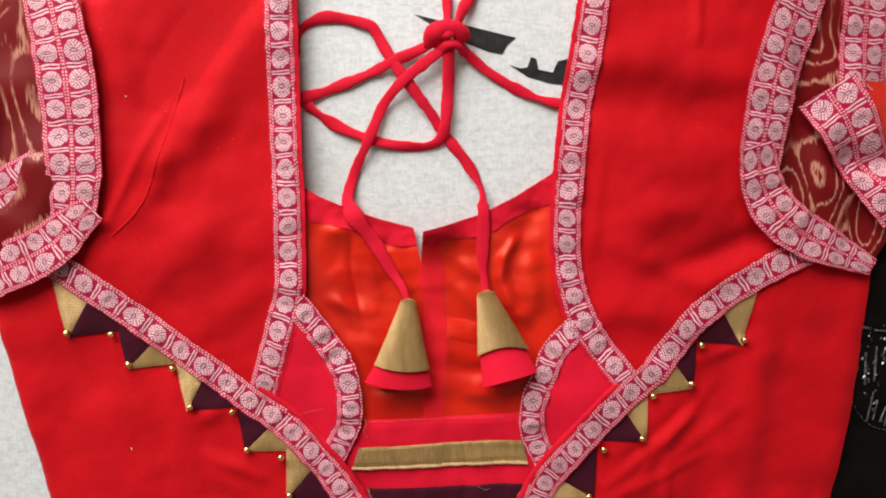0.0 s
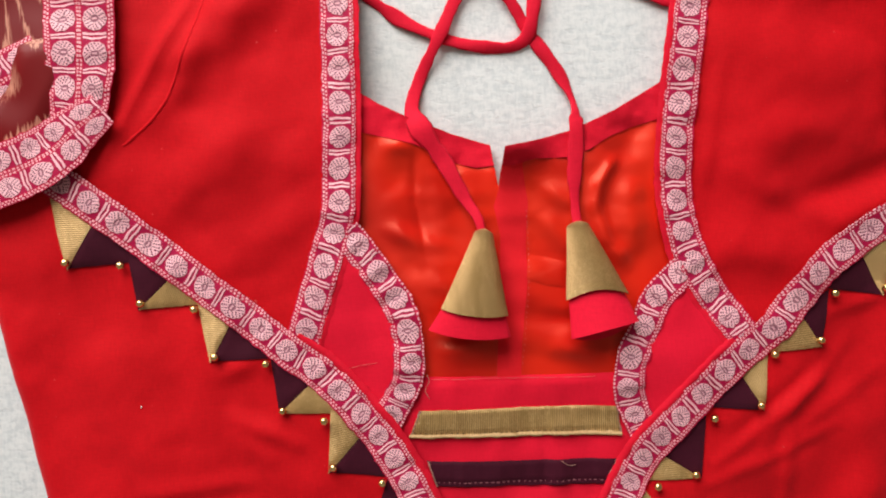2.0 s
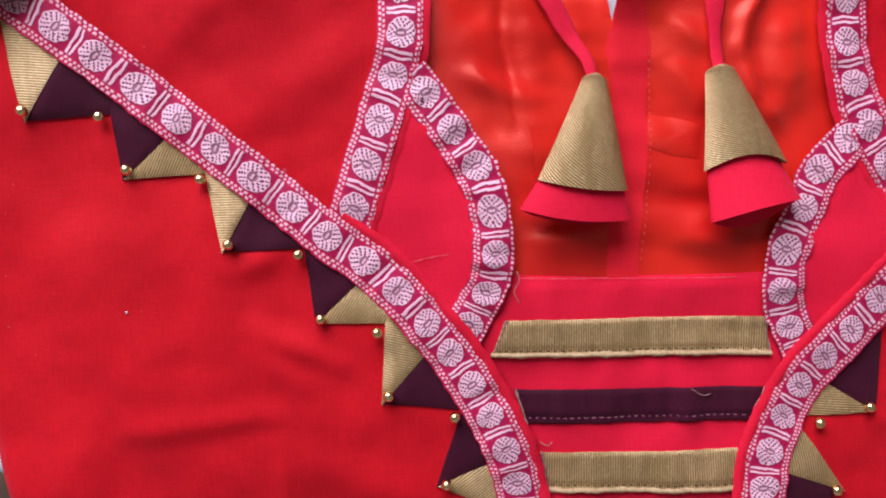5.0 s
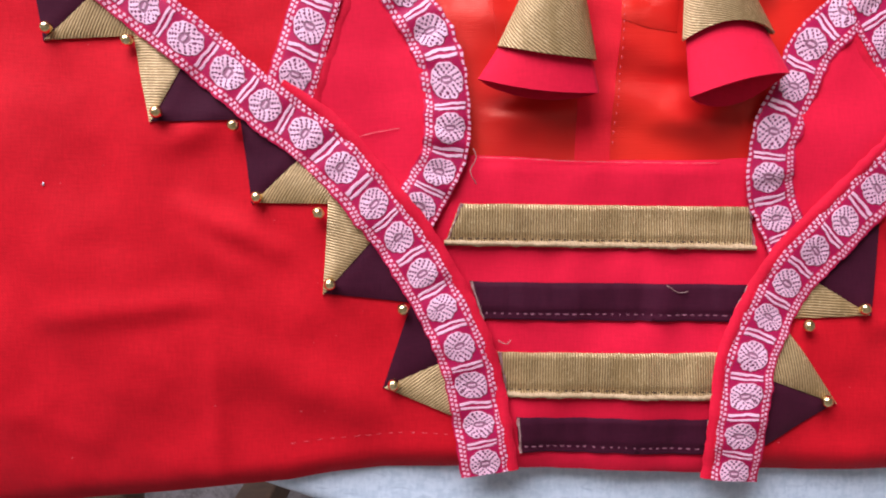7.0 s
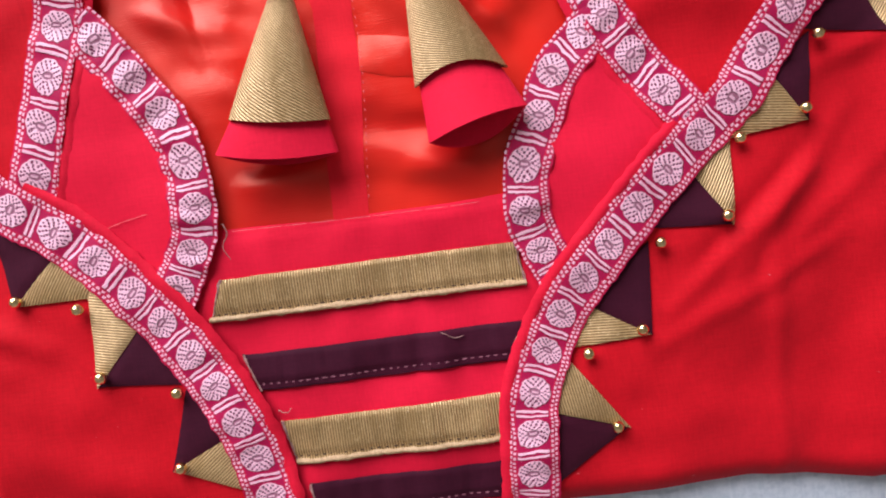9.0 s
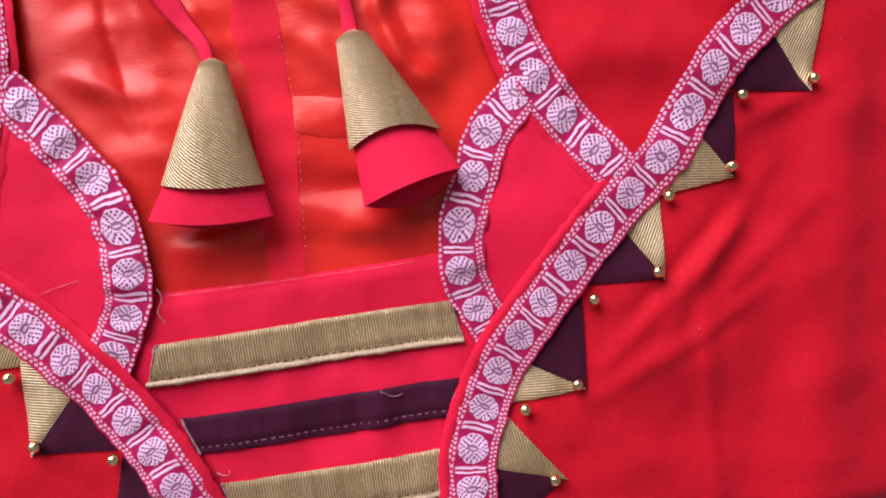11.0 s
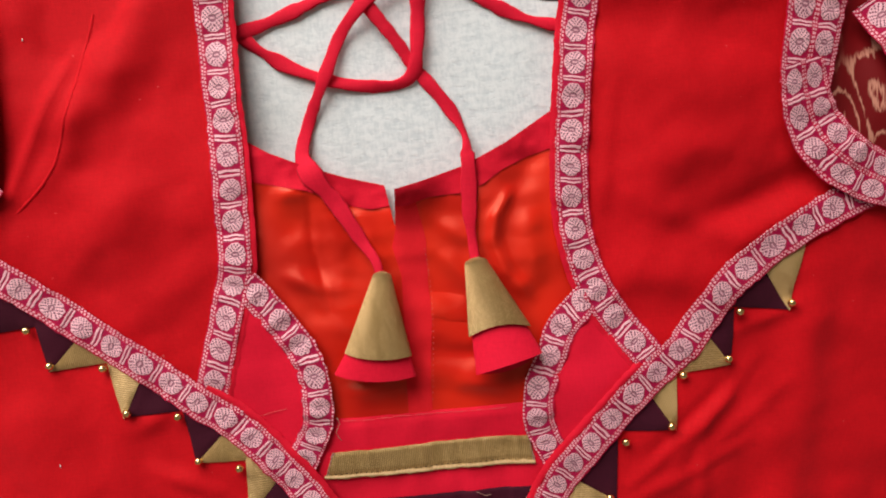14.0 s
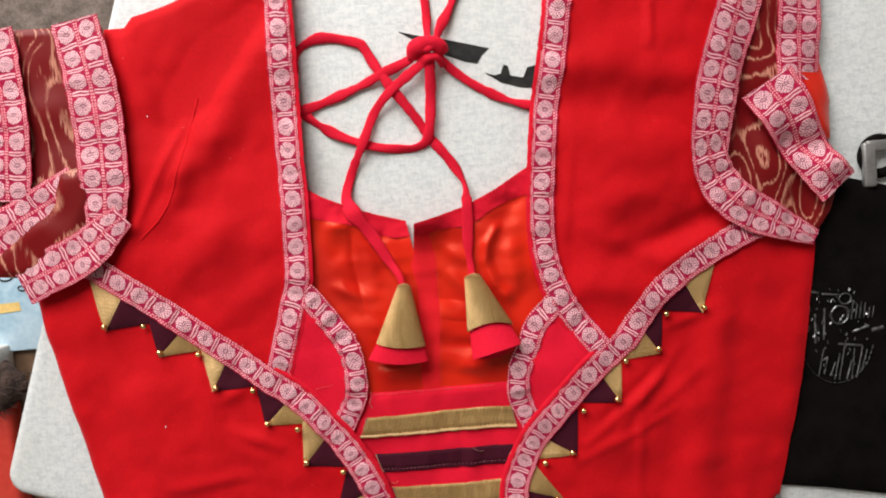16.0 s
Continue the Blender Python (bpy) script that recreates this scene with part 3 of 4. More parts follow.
face_l = [(-88, 48), (-72, 39), (-61, 32), (-46, 25), (-28, 18), (-10, 12.5), (-8.4, 3), (-17, 2), (-25, 4), (-35, 9), (-46, 13.5), (-60, 17), (-70, 19.5), (-88, 30)]
face_r = [(-4.6, 10.6), (9, 13.5), (28, 18.5), (48, 27.5), (68, 39), (86, 50), (86, 31), (71, 23.5), (58, 20), (46, 15.5), (36, 9.5), (27, 6), (10, 5.5), (0, 2.5), (-5.4, 2.5)]
facing_h = lambda x, y: inner(x, y) + 1.1 * abs(lump(x, y, 8, 3.3)) + 0.8 * abs(lump(x * 0.5, y * 1.6, 6, 6.1))
cloth("neck_facing", face_l, facing_h, -2.15, M_crimson, blouse, "crimson cotton neck facing", edge=0.8, drop=0.1, thick=0.12, grid=1.8)
cloth("neck_facing", face_r, facing_h, -2.15, M_crimson, blouse, "crimson cotton neck facing", edge=0.8, drop=0.1, thick=0.12, grid=1.8)
cloth("placket", [(-5.4, 3), (4, 4), (7, -14), (6, -34), (6.5, -50), (5, -64), (3.2, -80), (2.4, -100), (-9, -100), (-8, -72), (-7, -56), (-6, -30), (-9, -16), (-6.6, -8.5)], inner, -2.1, M_placket, blouse, "crimson placket strip below the neck slit", edge=0.8, drop=0.15, thick=0.15, grid=2.4)
cloth("pleat", [(7, -39), (16, -40.5), (25, -43), (24, -55), (15, -53.5), (6, -50.5)], inner, -1.7, M_satin, blouse, "small loose satin fold", edge=1.2, drop=0.5, thick=0.2, grid=2.4)
cloth("pleat", [(-36, -43), (-18, -41), (-16, -50), (-34, -62)], inner, -1.6, M_satin, blouse, "satin dart fold", edge=0.6, drop=0.2, thick=0.25, grid=2.4)
stitches("stitching", [(6, -18), (7, -34), (6.5, -57), (3, -93)], inner, -1.35, M_redthread, blouse, 1.0, 1.6, 0.16, 3)
stitches("stitching", [(-40, -95.5), (-6, -96.5), (34, -97), (47, -96)], flat_c, -0.3, M_redthread, blouse, 9.0, 0.5, 0.16, 4)
stitches("stitching", [(-86, -92.5), (-75, -88.5), (-60, -86)], outer, 1.6, M_redthread, blouse, 5.0, 0.1, 0.16, 6)
stitches("stitching", [(-100, -186), (-80, -184), (-62, -183), (-44, -184)], outer, 0.65, M_redthread, blouse, 2.0, 1.8, 0.09, 5)

# pink-red inserts between the neck laces and the arcs
leaf_l = [(-79, -31), (-85, -45), (-91, -62), (-97, -78), (-91, -87), (-80, -98), (-68, -112), (-62, -108), (-58, -98), (-55, -86), (-56, -72), (-61, -56), (-70, -42)]
leaf_r = [(84, -49), (91, -61), (102, -76), (104, -87), (92, -97), (78, -110), (64, -122), (60, -112), (57, -101), (59, -87), (65, -73), (71, -61)]
for leaf in (leaf_l, leaf_r):
    cloth("leaf_insert", run(leaf + leaf[:1], 4.0)[:-1], outer, 1.1, M_leaf_lit, blouse, "pink-red cotton leaf-shaped insert", edge=1.0, drop=0.2, thick=0.3)

# bands across the centre panel: corners top left, top right, bottom right, bottom left
for nm, mat, tl, tr, br, bl, th in (
        ("gold_band", M_gold, (-46, -110), (47.5, -111), (49, -125), (-51, -123), M_gthread),
        ("maroon_band", M_maroon, (-43, -134.5), (47, -136), (42, -148), (-39, -146.5), M_thread),
        ("gold_band", M_gold, (-34, -157), (40, -158), (36, -173), (-31, -171.5), M_gthread),
        ("maroon_band", M_maroon, (-28, -178), (34.5, -179.5), (34, -191), (-27, -189.5), M_thread)):
    tl, tr, br, bl = (np.array(q, float) for q in (tl, tr, br, bl))
    line = []
    for a, b in ((tl, tr), (tr, br), (br, bl), (bl, tl)):
        n = max(2, int(np.linalg.norm(b - a) / 6))
        line += [tuple(a + (b - a) * i / n + np.array((0, 0.35 * noise.noise(Vector((i * 0.7, a[1], 2)))))) for i in range(n)]
    seam0, seam1 = bl + (tl - bl) * 0.17, br + (tr - br) * 0.17
    seam_y = lambda x: seam0[1] + (seam1[1] - seam0[1]) * (x - seam0[0]) / (seam1[0] - seam0[0])
    band_h = lambda x, y: (flat_c(x, y) + 0.6 * noise.noise(Vector((x / 6, y / 30, 1.7))) + 0.25 * noise.noise(Vector((x / 2.5, y / 20, 4.7)))
                           - 0.8 * math.exp(-((y - seam_y(x)) / 0.9) ** 2))
    band = cloth(nm, line, band_h, 0.9, mat, blouse, "dull gold twill band" if "gold" in nm else "dark maroon cloth band", grid=1.2, edge=1.0, drop=0.7, thick=0.9, uvturn=29)
    stitches("stitching", [tuple(seam0 + np.array((1.5, 0))), tuple((seam0 + seam1) / 2), tuple(seam1 - np.array((1.5, 0)))], band_h, 1.05, th, band, 1.7, 1.0, 0.26, 7)
    if "gold" in nm:
        fold = [tuple(bl + (br - bl) * k / 6 + np.array((0, 0.9))) for k in range(7)]
        ribbon("folded_hem", fold, 1.7, band_h, 0.9, M_selvage, band, "pale gold folded edge below the stitching", 4, 0.55, 0.15, seed=tl[1])
    for a, b in ((tl, bl), (tr, br)):
        side_in = np.array((0.5 if a is tl else -0.5, 0))
        ribbon("raw_end", [tuple(a + side_in), tuple((a + b) / 2 + side_in), tuple(b + side_in)], 0.7, band_h, 0.8, M_fray, band, "pale frayed cut end", 2, 0.2, 0.3, seed=a[0])

# laces with a crimson fold along their inner edges
for ctrl, sd, sh in ((ARC_L, 1.0, 0), (ARC_R, 2.0, 0)):
    ribbon("arc_lace", ctrl, 14.5, outer, 1.5, M_lace, blouse, "pink woven lace on a curve", seed=sd, pitch=(15.5, 15.5, 12), pucker=1.3, flip=sd == 2.0)
for ctrl, sd, side in ((NECK_L, 3.0, 1), (NECK_R, 4.0, -1)):
    ribbon("piping", ctrl, 4.0, outer, 1.1, M_crimson, blouse, "crimson fold beside the lace", 4, 0.4, 0.35, shift=side * 8.2, seed=sd)
    ribbon("neck_lace", ctrl, 15.2, outer, 1.9, M_lace, blouse, "pink woven lace along the neck", seed=sd, pucker=1.0, flip=sd == 4.0)
for ctrl, sd, side in ((DIAG_L, 5.0, 1), (DIAG_R, 6.0, -1)):
    ribbon("piping", ctrl[8:], 4.4, outer, 2.0, M_crimson, blouse, "crimson fold beside the lace", 4, 0.9, 0.3, shift=side * 8.5, seed=sd)
    ribbon("diagonal_lace", ctrl, 15.6, outer, 2.9, M_lace, blouse, "pink woven lace slanting to the hem", seed=sd, pitch=(16, 16, 15.6, 13, 12.4), flip=sd == 6.0)


# folded triangle patches with a bead on each tip and between
def patch(a, tip, c, mid, gold_first):
    a, tip, c, mid = (np.array(q, float) for q in (a, tip, c, mid))
    a, c, mid = (q + (q - tip) / np.linalg.norm(q - tip) * e for q, e in ((a, 3.5), (c, 3.5), (mid, 5.5)))
    ob = new("folded_patch")
    ob.parent = blouse
    ob["label"] = "folded triangle patch of gold and maroon cloth"
    t = tip + (mid - tip) * 0.02
    for tri, gold in (((a, tip, mid), gold_first), ((t, c, mid), not gold_first)):
        line = [tuple(tri[i] + (tri[(i + 1) % 3] - tri[i]) * k / 5) for i in range(3) for k in range(5)]
        turn = math.degrees(math.atan2(*(tri[2] - tri[1])[::-1]))
        cloth("gold_half" if gold else "maroon_half", line, outer, 2.0 if gold else 1.7, M_gold if gold else M_maroon, ob,
              "dull gold twill" if gold else "dark maroon cloth", grid=2.2, edge=1.0, drop=0.5, thick=0.8, uvturn=-turn)


PATCHES = [
    ((-210, -8), (-204.5, -40.5), (-178, -38), (-191, -19), True), ((-178, -31), (-174, -60), (-147, -58), (-159, -46), False),
    ((-147, -57), (-141.5, -85), (-116, -84), (-132, -67), True), ((-114, -86), (-111, -110), (-87, -110), (-97, -97), False),
    ((-87, -108), (-89, -138.5), (-63, -141), (-74, -122), True), ((-62, -143), (-70.5, -168.5), (-47, -178), (-52, -160), False),
    ((181, -31), (172, -62), (146, -58), (162, -43), True), ((146.5, -62), (144.5, -86), (120, -88), (135, -72), False),
    ((119, -90), (117, -115.5), (92, -113), (107, -99), True), ((88.5, -120), (86, -146), (60, -147), (70, -136), False),
    ((58, -149), (75.5, -174.5), (49, -190), (55, -167), True)]
for p in PATCHES:
    patch(*p)

bm = bmesh.new()
bmesh.ops.create_uvsphere(bm, u_segments=16, v_segments=10, radius=0.0019)
for v in bm.verts:
    v.co *= 1 + 0.05 * noise.noise(v.co * 900)
bead_mesh = bpy.data.meshes.new("bead")
bm.to_mesh(bead_mesh)
bm.free()
bead_mesh.materials.append(M_bead)
bead_mesh.shade_smooth()
BEADS = [(-204, -37), (-180, -39), (-172, -56.5), (-148, -60), (-139, -82), (-116, -86), (-109, -108), (-90, -113), (-86.5, -135), (-64, -143), (-67, -167),
         (172.5, -58), (148.5, -60), (142.5, -82), (121.5, -88.5), (114, -112), (92, -117.5), (82.5, -143.5), (65, -149), (71, -173)]
for i, (x, y) in enumerate(BEADS):
    b = new("bead", bead_mesh)
    b.parent = blouse
    b["label"] = "small shiny gold bead"
    b.location = (x * MM, y * MM, (outer(x, y) + 3.6) * MM)
    b.rotation_euler = (i, 2 * i, 0.5 * i)

# stray ends of thread
for k, ctrl in enumerate(([(-41, -104), (-43, -100), (-41, -96), (-42, -93)], [(-34, -153), (-31.5, -154.5), (-30, -153)], [(44, -140), (42, -143), (42.5, -145)], [(-120, -76), (-117, -79), (-113, -80)], [(20, -136), (24, -138.5), (27, -138)])):
    cord("loose_thread", [(x, y, outer(x, y) + 1.6) for x, y in ctrl], M_fray, blouse, 0.16, 0.9, k, "pale loose end of thread")

# ---- neck cords, knot and tassels ----
TIE = "flat red cloth tie cord"
rest = lambda x, y: inner(x, y) + 0.1
LIE = BED + 1.6
cord("cord", [(14, 112, 0), (5, 106, -1), (-8, 97, -2.5), (-15, 91, -2), (-24, 81, LIE + 1), (-31, 66, LIE + 3), (-35, 58, LIE + 3), (-42, 44, LIE), (-46, 30, LIE + 3), (-42, 20, rest(-42, 20)), (-33, 7, rest(-33, 7)), (-28, -2, rest(-28, -2)), (-22, -13, rest(-22, -13)), (-17, -21, 2), (-15, -29, 3.4)], M_cord, blouse, 3.1, seed=1.0, label=TIE,
     widths=((0, 0.56, 0.68, 0.8, 0.95, 1), (3.1, 2.8, 4.8, 3.8, 2.2, 2.0)))
cord("cord", [(14, 112, 0), (13, 92, LIE + 3), (10.5, 70, LIE + 3), (8, 62, LIE + 1), (1, 58, LIE), (-10, 58, LIE), (-26, 61, LIE), (-46, 69, LIE), (-60, 78, LIE), (-70, 87, LIE), (-82, 97, LIE)], M_cord, blouse, 3.4, seed=2.0, label=TIE)
cord("cord", [(-83, 80, LIE), (-74, 90, LIE + 3), (-72, 108, LIE), (-68.5, 123, LIE), (-58, 130, LIE), (-47, 130.5, LIE), (-30, 126, LIE), (-26, 122, LIE), (-21, 112, LIE + 1), (-12, 97, LIE + 3.5), (2, 77, LIE + 1), (9, 65, LIE), (22, 47, LIE),
              (29, 33, LIE + 1), (29.5, 22, rest(29.5, 22)), (29, 10, rest(29, 10)), (28, -6, rest(28, -6)), (28.3, -18, 1.5), (29, -27, 3.4)], M_cord, blouse, 3.2, seed=3.0, label=TIE,
     widths=((0, 0.8, 0.88, 0.95, 1), (3.2, 3.2, 3.7, 2.4, 2.0)))
cord("cord", [(-84, 84, LIE), (-67, 87.5, LIE + 1), (-54, 91, LIE), (-29, 100, LIE), (-17, 105, LIE + 3), (-7, 109, LIE + 1), (10, 115, 0)], M_cord, blouse, 3.1, seed=4.0, label=TIE)
cord("cord", [(18, 114, 0), (28, 104, LIE + 1), (42, 93, LIE), (58, 84, LIE), (72, 79, LIE), (88, 76, LIE)], M_cord, blouse, 2.9, seed=5.0, label=TIE)
cord("cord", [(13, 118, 1), (14, 130, LIE + 2), (14, 150, LIE), (10, 185, LIE)], M_cord, blouse, 2.7, seed=6.0, label=TIE)
cord("cord", [(18, 118, 2), (22, 130, LIE + 3), (31, 146, LIE), (45, 178, LIE)], M_cord, blouse, 3.2, seed=7.0, label=TIE)
cord("knot", [(5, 112, -3), (6, 117, 0.5), (12, 120, 2), (19, 119, 1.5), (23, 114, -2)], M_cord, blouse, 5.0, 0.5, 8.0, label="tight red cloth knot")
cord("knot", [(8, 109, -3), (13, 112, 1), (19, 111, 0), (22, 107, -4)], M_cord, blouse, 3.8, 0.5, 9.0, label="tight red cloth knot")
cord("knot", [(8, 122, -2), (13, 117, 2.6), (20, 121, -1)], M_cord, blouse, 3.4, 0.5, 9.5, label="tight red cloth knot")


def tassel(apex, base_l, base_r, hem_l, hem_r, sag, lip, seed, puff=1.0, tip=4.5):
    """A cloth cone with a wider frill below it, lying on its side and open at the mouth."""
    ob = new("tassel")
    ob.parent = blouse
    ob["label"] = "gold cloth cone tassel with a crimson frill"
    apex, base_l, base_r, hem_l, hem_r = (np.array(q, float) for q in (apex, base_l, base_r, hem_l, hem_r))
    nseg = 32

    def shell(name, rows, mat, label):
        bm = bmesh.new()
        uv = bm.loops.layers.uv.new("UVMap")
        rings = []
        for (l, r, zmid, flat, dip, low) in rows:
            c, h = (l + r) / 2, np.linalg.norm(r - l) / 2
            side = (r - l) / (2 * h)
            down = np.array((side[1], -side[0]))
            ring = []
            for j in range(nseg):
                a = 2 * math.pi * j / nseg
                s, q = math.cos(a), math.sin(a)
                wob = 1 + (0.03 if name == "gold_cone" else 0.06) * noise.noise(Vector((s * 2.2, q * 2.2, seed + h * 0.05)))
                xy = c + side * h * s * wob + down * (1 - s * s) * (dip if q > 0 else low)
                ring.append((bm.verts.new((xy[0] * MM, xy[1] * MM, (zmid + h * flat * math.copysign(abs(q) ** 1.35, q) * wob) * MM)), a / 6.2832 * 0.085))
            rings.append(ring)
        if name == "gold_cone":
            bm.faces.new([q[0] for q in rings[0]])
        for k, (a, b) in enumerate(zip(rings, rings[1:])):
            for j in range(nseg):
                i2 = (j + 1) % nseg
                quad = ((a[j], 0), (b[j], 1), (b[i2], 1), (a[i2], 0))
                f = bm.faces.new([q[0][0] for q in quad])
                for lp, (q, dk) in zip(f.loops, quad):
                    lp[uv].uv = ((k + dk) * 0.0046, q[1] + (0.085 if i2 == 0 and q is not a[j] and q is not b[j] else 0))
        bmesh.ops.recalc_face_normals(bm, faces=bm.faces)
        thicken(part(name, bm, mat, ob, label), 0.5)

    mid = lambda a, b, f: a + (b - a) * f
    tip_w = (base_r - base_l) / np.linalg.norm(base_r - base_l) * tip
    rows = []
    up = np.array((-tip_w[1], tip_w[0])) / tip
    for rise, wide in ((2.4, 0.45), (1.6, 0.8), (0.7, 0.97)):
        rows.append((apex + up * rise - tip_w * wide, apex + up * rise + tip_w * wide, tip * 0.62 + 0.2, 0.62, -0.5, 0.5))
    for f in np.linspace(0, 1, 9):
        l, r = mid(apex - tip_w, base_l, f), mid(apex + tip_w, base_r, f)
        h = np.linalg.norm(r - l) / 2
        flat = 0.62 - 0.27 * f
        rows.append((l, r, h * flat + 0.2, flat, sag * f * f, sag * f * f))
    shell("gold_cone", rows, M_gold, "dull gold twill cone")
    rows = []
    for f in np.linspace(0.0, 1, 6):
        bl, br = mid(apex, base_l, 0.9), mid(apex, base_r, 0.9)
        l, r = mid(bl, hem_l, f) + (base_r - base_l) * 0.03 * (1 - f), mid(br, hem_r, f) - (base_r - base_l) * 0.03 * (1 - f)
        h = np.linalg.norm(r - l) / 2
        flat = 0.31 + (0.29 * puff - 0.31) * f
        rows.append((l, r, h * flat + 0.1, flat, sag + (lip[0] - sag) * f, sag + (lip[1] - sag) * f))
    shell("frill", rows, M_frill, "crimson cotton frill")


tassel((-14.5, -29), (-35, -62), (-4, -66), (-40.5, -72), (-3.5, -76), 1.5, (2.0, 3.0), 1.0, 0.8)
tassel((29, -26.5), (22.5, -60), (51.5, -57.5), (24.5, -77.5), (55.5, -70), -4.0, (-1.0, 5.0), 5.0, 1.4, 5.4)

# ---- sleeves ----
slope_l = lambda x, y: 1.5 * lump(x, y, 22, 3.0) + 2.0
cuff_l = [(-290, 152), (-240, 150), (-184, 148), (-180, 80), (-182, 40), (-198, 20), (-244, -8), (-258, 12), (-290, 30)]
sleeve = new("sleeve")
sleeve.parent = blouse
sleeve["label"] = "maroon ikat sleeve end edged with double lace"
cloth("ikat_cuff", cuff_l, slope_l, 0.8, M_ikat, sleeve, "maroon ikat silk with pale feathered swirls")
DOUBLE = "double-row pink woven lace"
ribbon("double_lace", [(-251, 150, 1), (-247, 100, 3), (-249, 70, 2.5), (-252, 46, 1.5)], 29, slope_l, 2.2, M_lace2, sleeve, DOUBLE, 12, seed=11.0, span=29.0)
ribbon("double_lace", [(-208, 53, 0.4), (-240, 37, 1.2), (-264, 24, 2), (-292, 8, 2)], 25, slope_l, 2.8, M_lace2, sleeve, DOUBLE, 12, seed=12.0, span=29.0)
cloth("ikat_fold", [(-196, 50), (-204, 64), (-219, 60), (-226, 40), (-256, 20), (-268, 13), (-266, 0), (-246, -2), (-214, 16)], slope_l, 5.6, M_ikat, sleeve, "folded maroon ikat silk", edge=6, drop=2.4)
ribbon("double_lace", [(-199, 152, 0), (-192, 105, 2), (-191, 62, 2.5), (-192, 42, 2.2), (-194, 25, 2)], (29, 31, 32, 31, 24), slope_l, 2.8, M_lace2, sleeve, DOUBLE, 14, seed=13.0, span=29.0)
ribbon("double_lace", [(-182, 31, 2.2), (-194, 22, 2.8), (-212, 9, 2.8), (-250, -6, 1)], (15, 26, 27, 27), slope_l, 3.4, M_lace2, sleeve, DOUBLE, 14, seed=14.0, span=29.0)

slope_r = lambda x, y: 2.5 - 0.16 * (x - 212) * min(1, max(0, (y - 25) / 35)) + 2.0 * lump(x, y, 20, 8.0) + ridge(x, y, [(208, 120, 206, 60, 9, -3), (215, 50, 225, 15, 10, 4), (240, 80, 250, 30, 14, 6), (232, 40, 256, 34, 7, -7), (236, 18, 246, -10, 8, -2)])
cuff_r = [(204, 160), (262, 160), (258, 110), (258, 87), (262, 64), (258, 40), (266, 21), (256, -4), (244, -21), (205, -2), (180, 18), (176, 48), (186, 88), (200, 125)]
sleeve = new("sleeve")
sleeve.parent = blouse
sleeve["label"] = "crumpled maroon ikat sleeve end edged with double lace"
cloth("ikat_cuff", cuff_r, slope_r, 0.8, M_ikat, sleeve, "maroon ikat silk with pale feathered swirls")
ribbon("double_lace", [(215, 165, 0), (205, 128, 1), (190, 88, 2), (183, 60, 2), (180, 40, 1.6)], (24, 28, 29, 28, 24), slope_r, 2.4, M_lace2, sleeve, DOUBLE, 14, seed=15.0, span=29.0)
ribbon("double_lace", [(178, 50, 1.4), (183, 25, 2.4), (199, 4, 2.2), (244, -20, 0)], (20, 26, 24, 10), slope_r, 3.2, M_lace2, sleeve, DOUBLE, 14, seed=16.0, span=29.0)
ribbon("double_lace", [(246, 165, 0), (244, 125, 2), (240, 78, 1)], 29, slope_r, 2.0, M_lace2, sleeve, "double-row pink woven lace", 10, seed=17.0, span=29.0)
cloth("lining_flap", [(232, 92), (257, 90), (262, 64), (258, 40), (248, 46)], slope_r, 3.2, M_satin, sleeve, "orange satin sleeve lining turned out", edge=4, drop=2)
ribbon("double_lace", [(218, 78, 2), (227, 62, 3.5), (235, 46, -0.5), (243, 32, -1), (251, 20, 2.5), (259, 10, 0.5)], (36, 34, 31, 27, 27), slope_r, 4.4, M_lace2, sleeve, DOUBLE, 12, seed=18.0, span=29.0)

# ---- black printed strokes on the table ----
def stroke(pts):
    bm = bmesh.new()
    slab(bm, [(x * MM, y * MM) for x, y in pts], BED * MM - 0.0002, BED * MM + 0.0003)
    tagged(part("ink_stroke", bm, M_ink, smooth=False), "black brush mark printed on the white table", "print")


stroke([(-4, 131), (10, 127), (24, 124), (52, 116), (47, 112), (44, 107), (36, 109), (22, 115), (8, 123)])
stroke([(48, 101), (54, 99), (58, 99.5), (60, 105), (63, 104), (64, 98), (72, 96), (75, 102), (84, 104), (84, 88), (70, 90), (58, 94)])

# ---- black bag ----
bag = thing("bag", "black cloth bag with a silver embroidered emblem", "bag", (0.29, -0.08, BED * MM))
bag_inv = Matrix.Translation((-0.29, 0.08, -BED * MM))
bag_h = lambda x, y: 1.2 * lump(x, y, 40, 6.0)
o = cloth("body", [(200, -176), (216, -181), (250, -186), (289, -194), (330, -202), (380, -150), (385, -60), (372, -14), (330, 0), (298, 8), (273, 15), (254, 8), (225, -40), (215, -110)], bag_h, -3.4, M_black, bag, grid=6, edge=6, drop=3.0, thick=3.0)
o.matrix_parent_inverse = bag_inv
rnd = random.Random(5)
bm = bmesh.new()


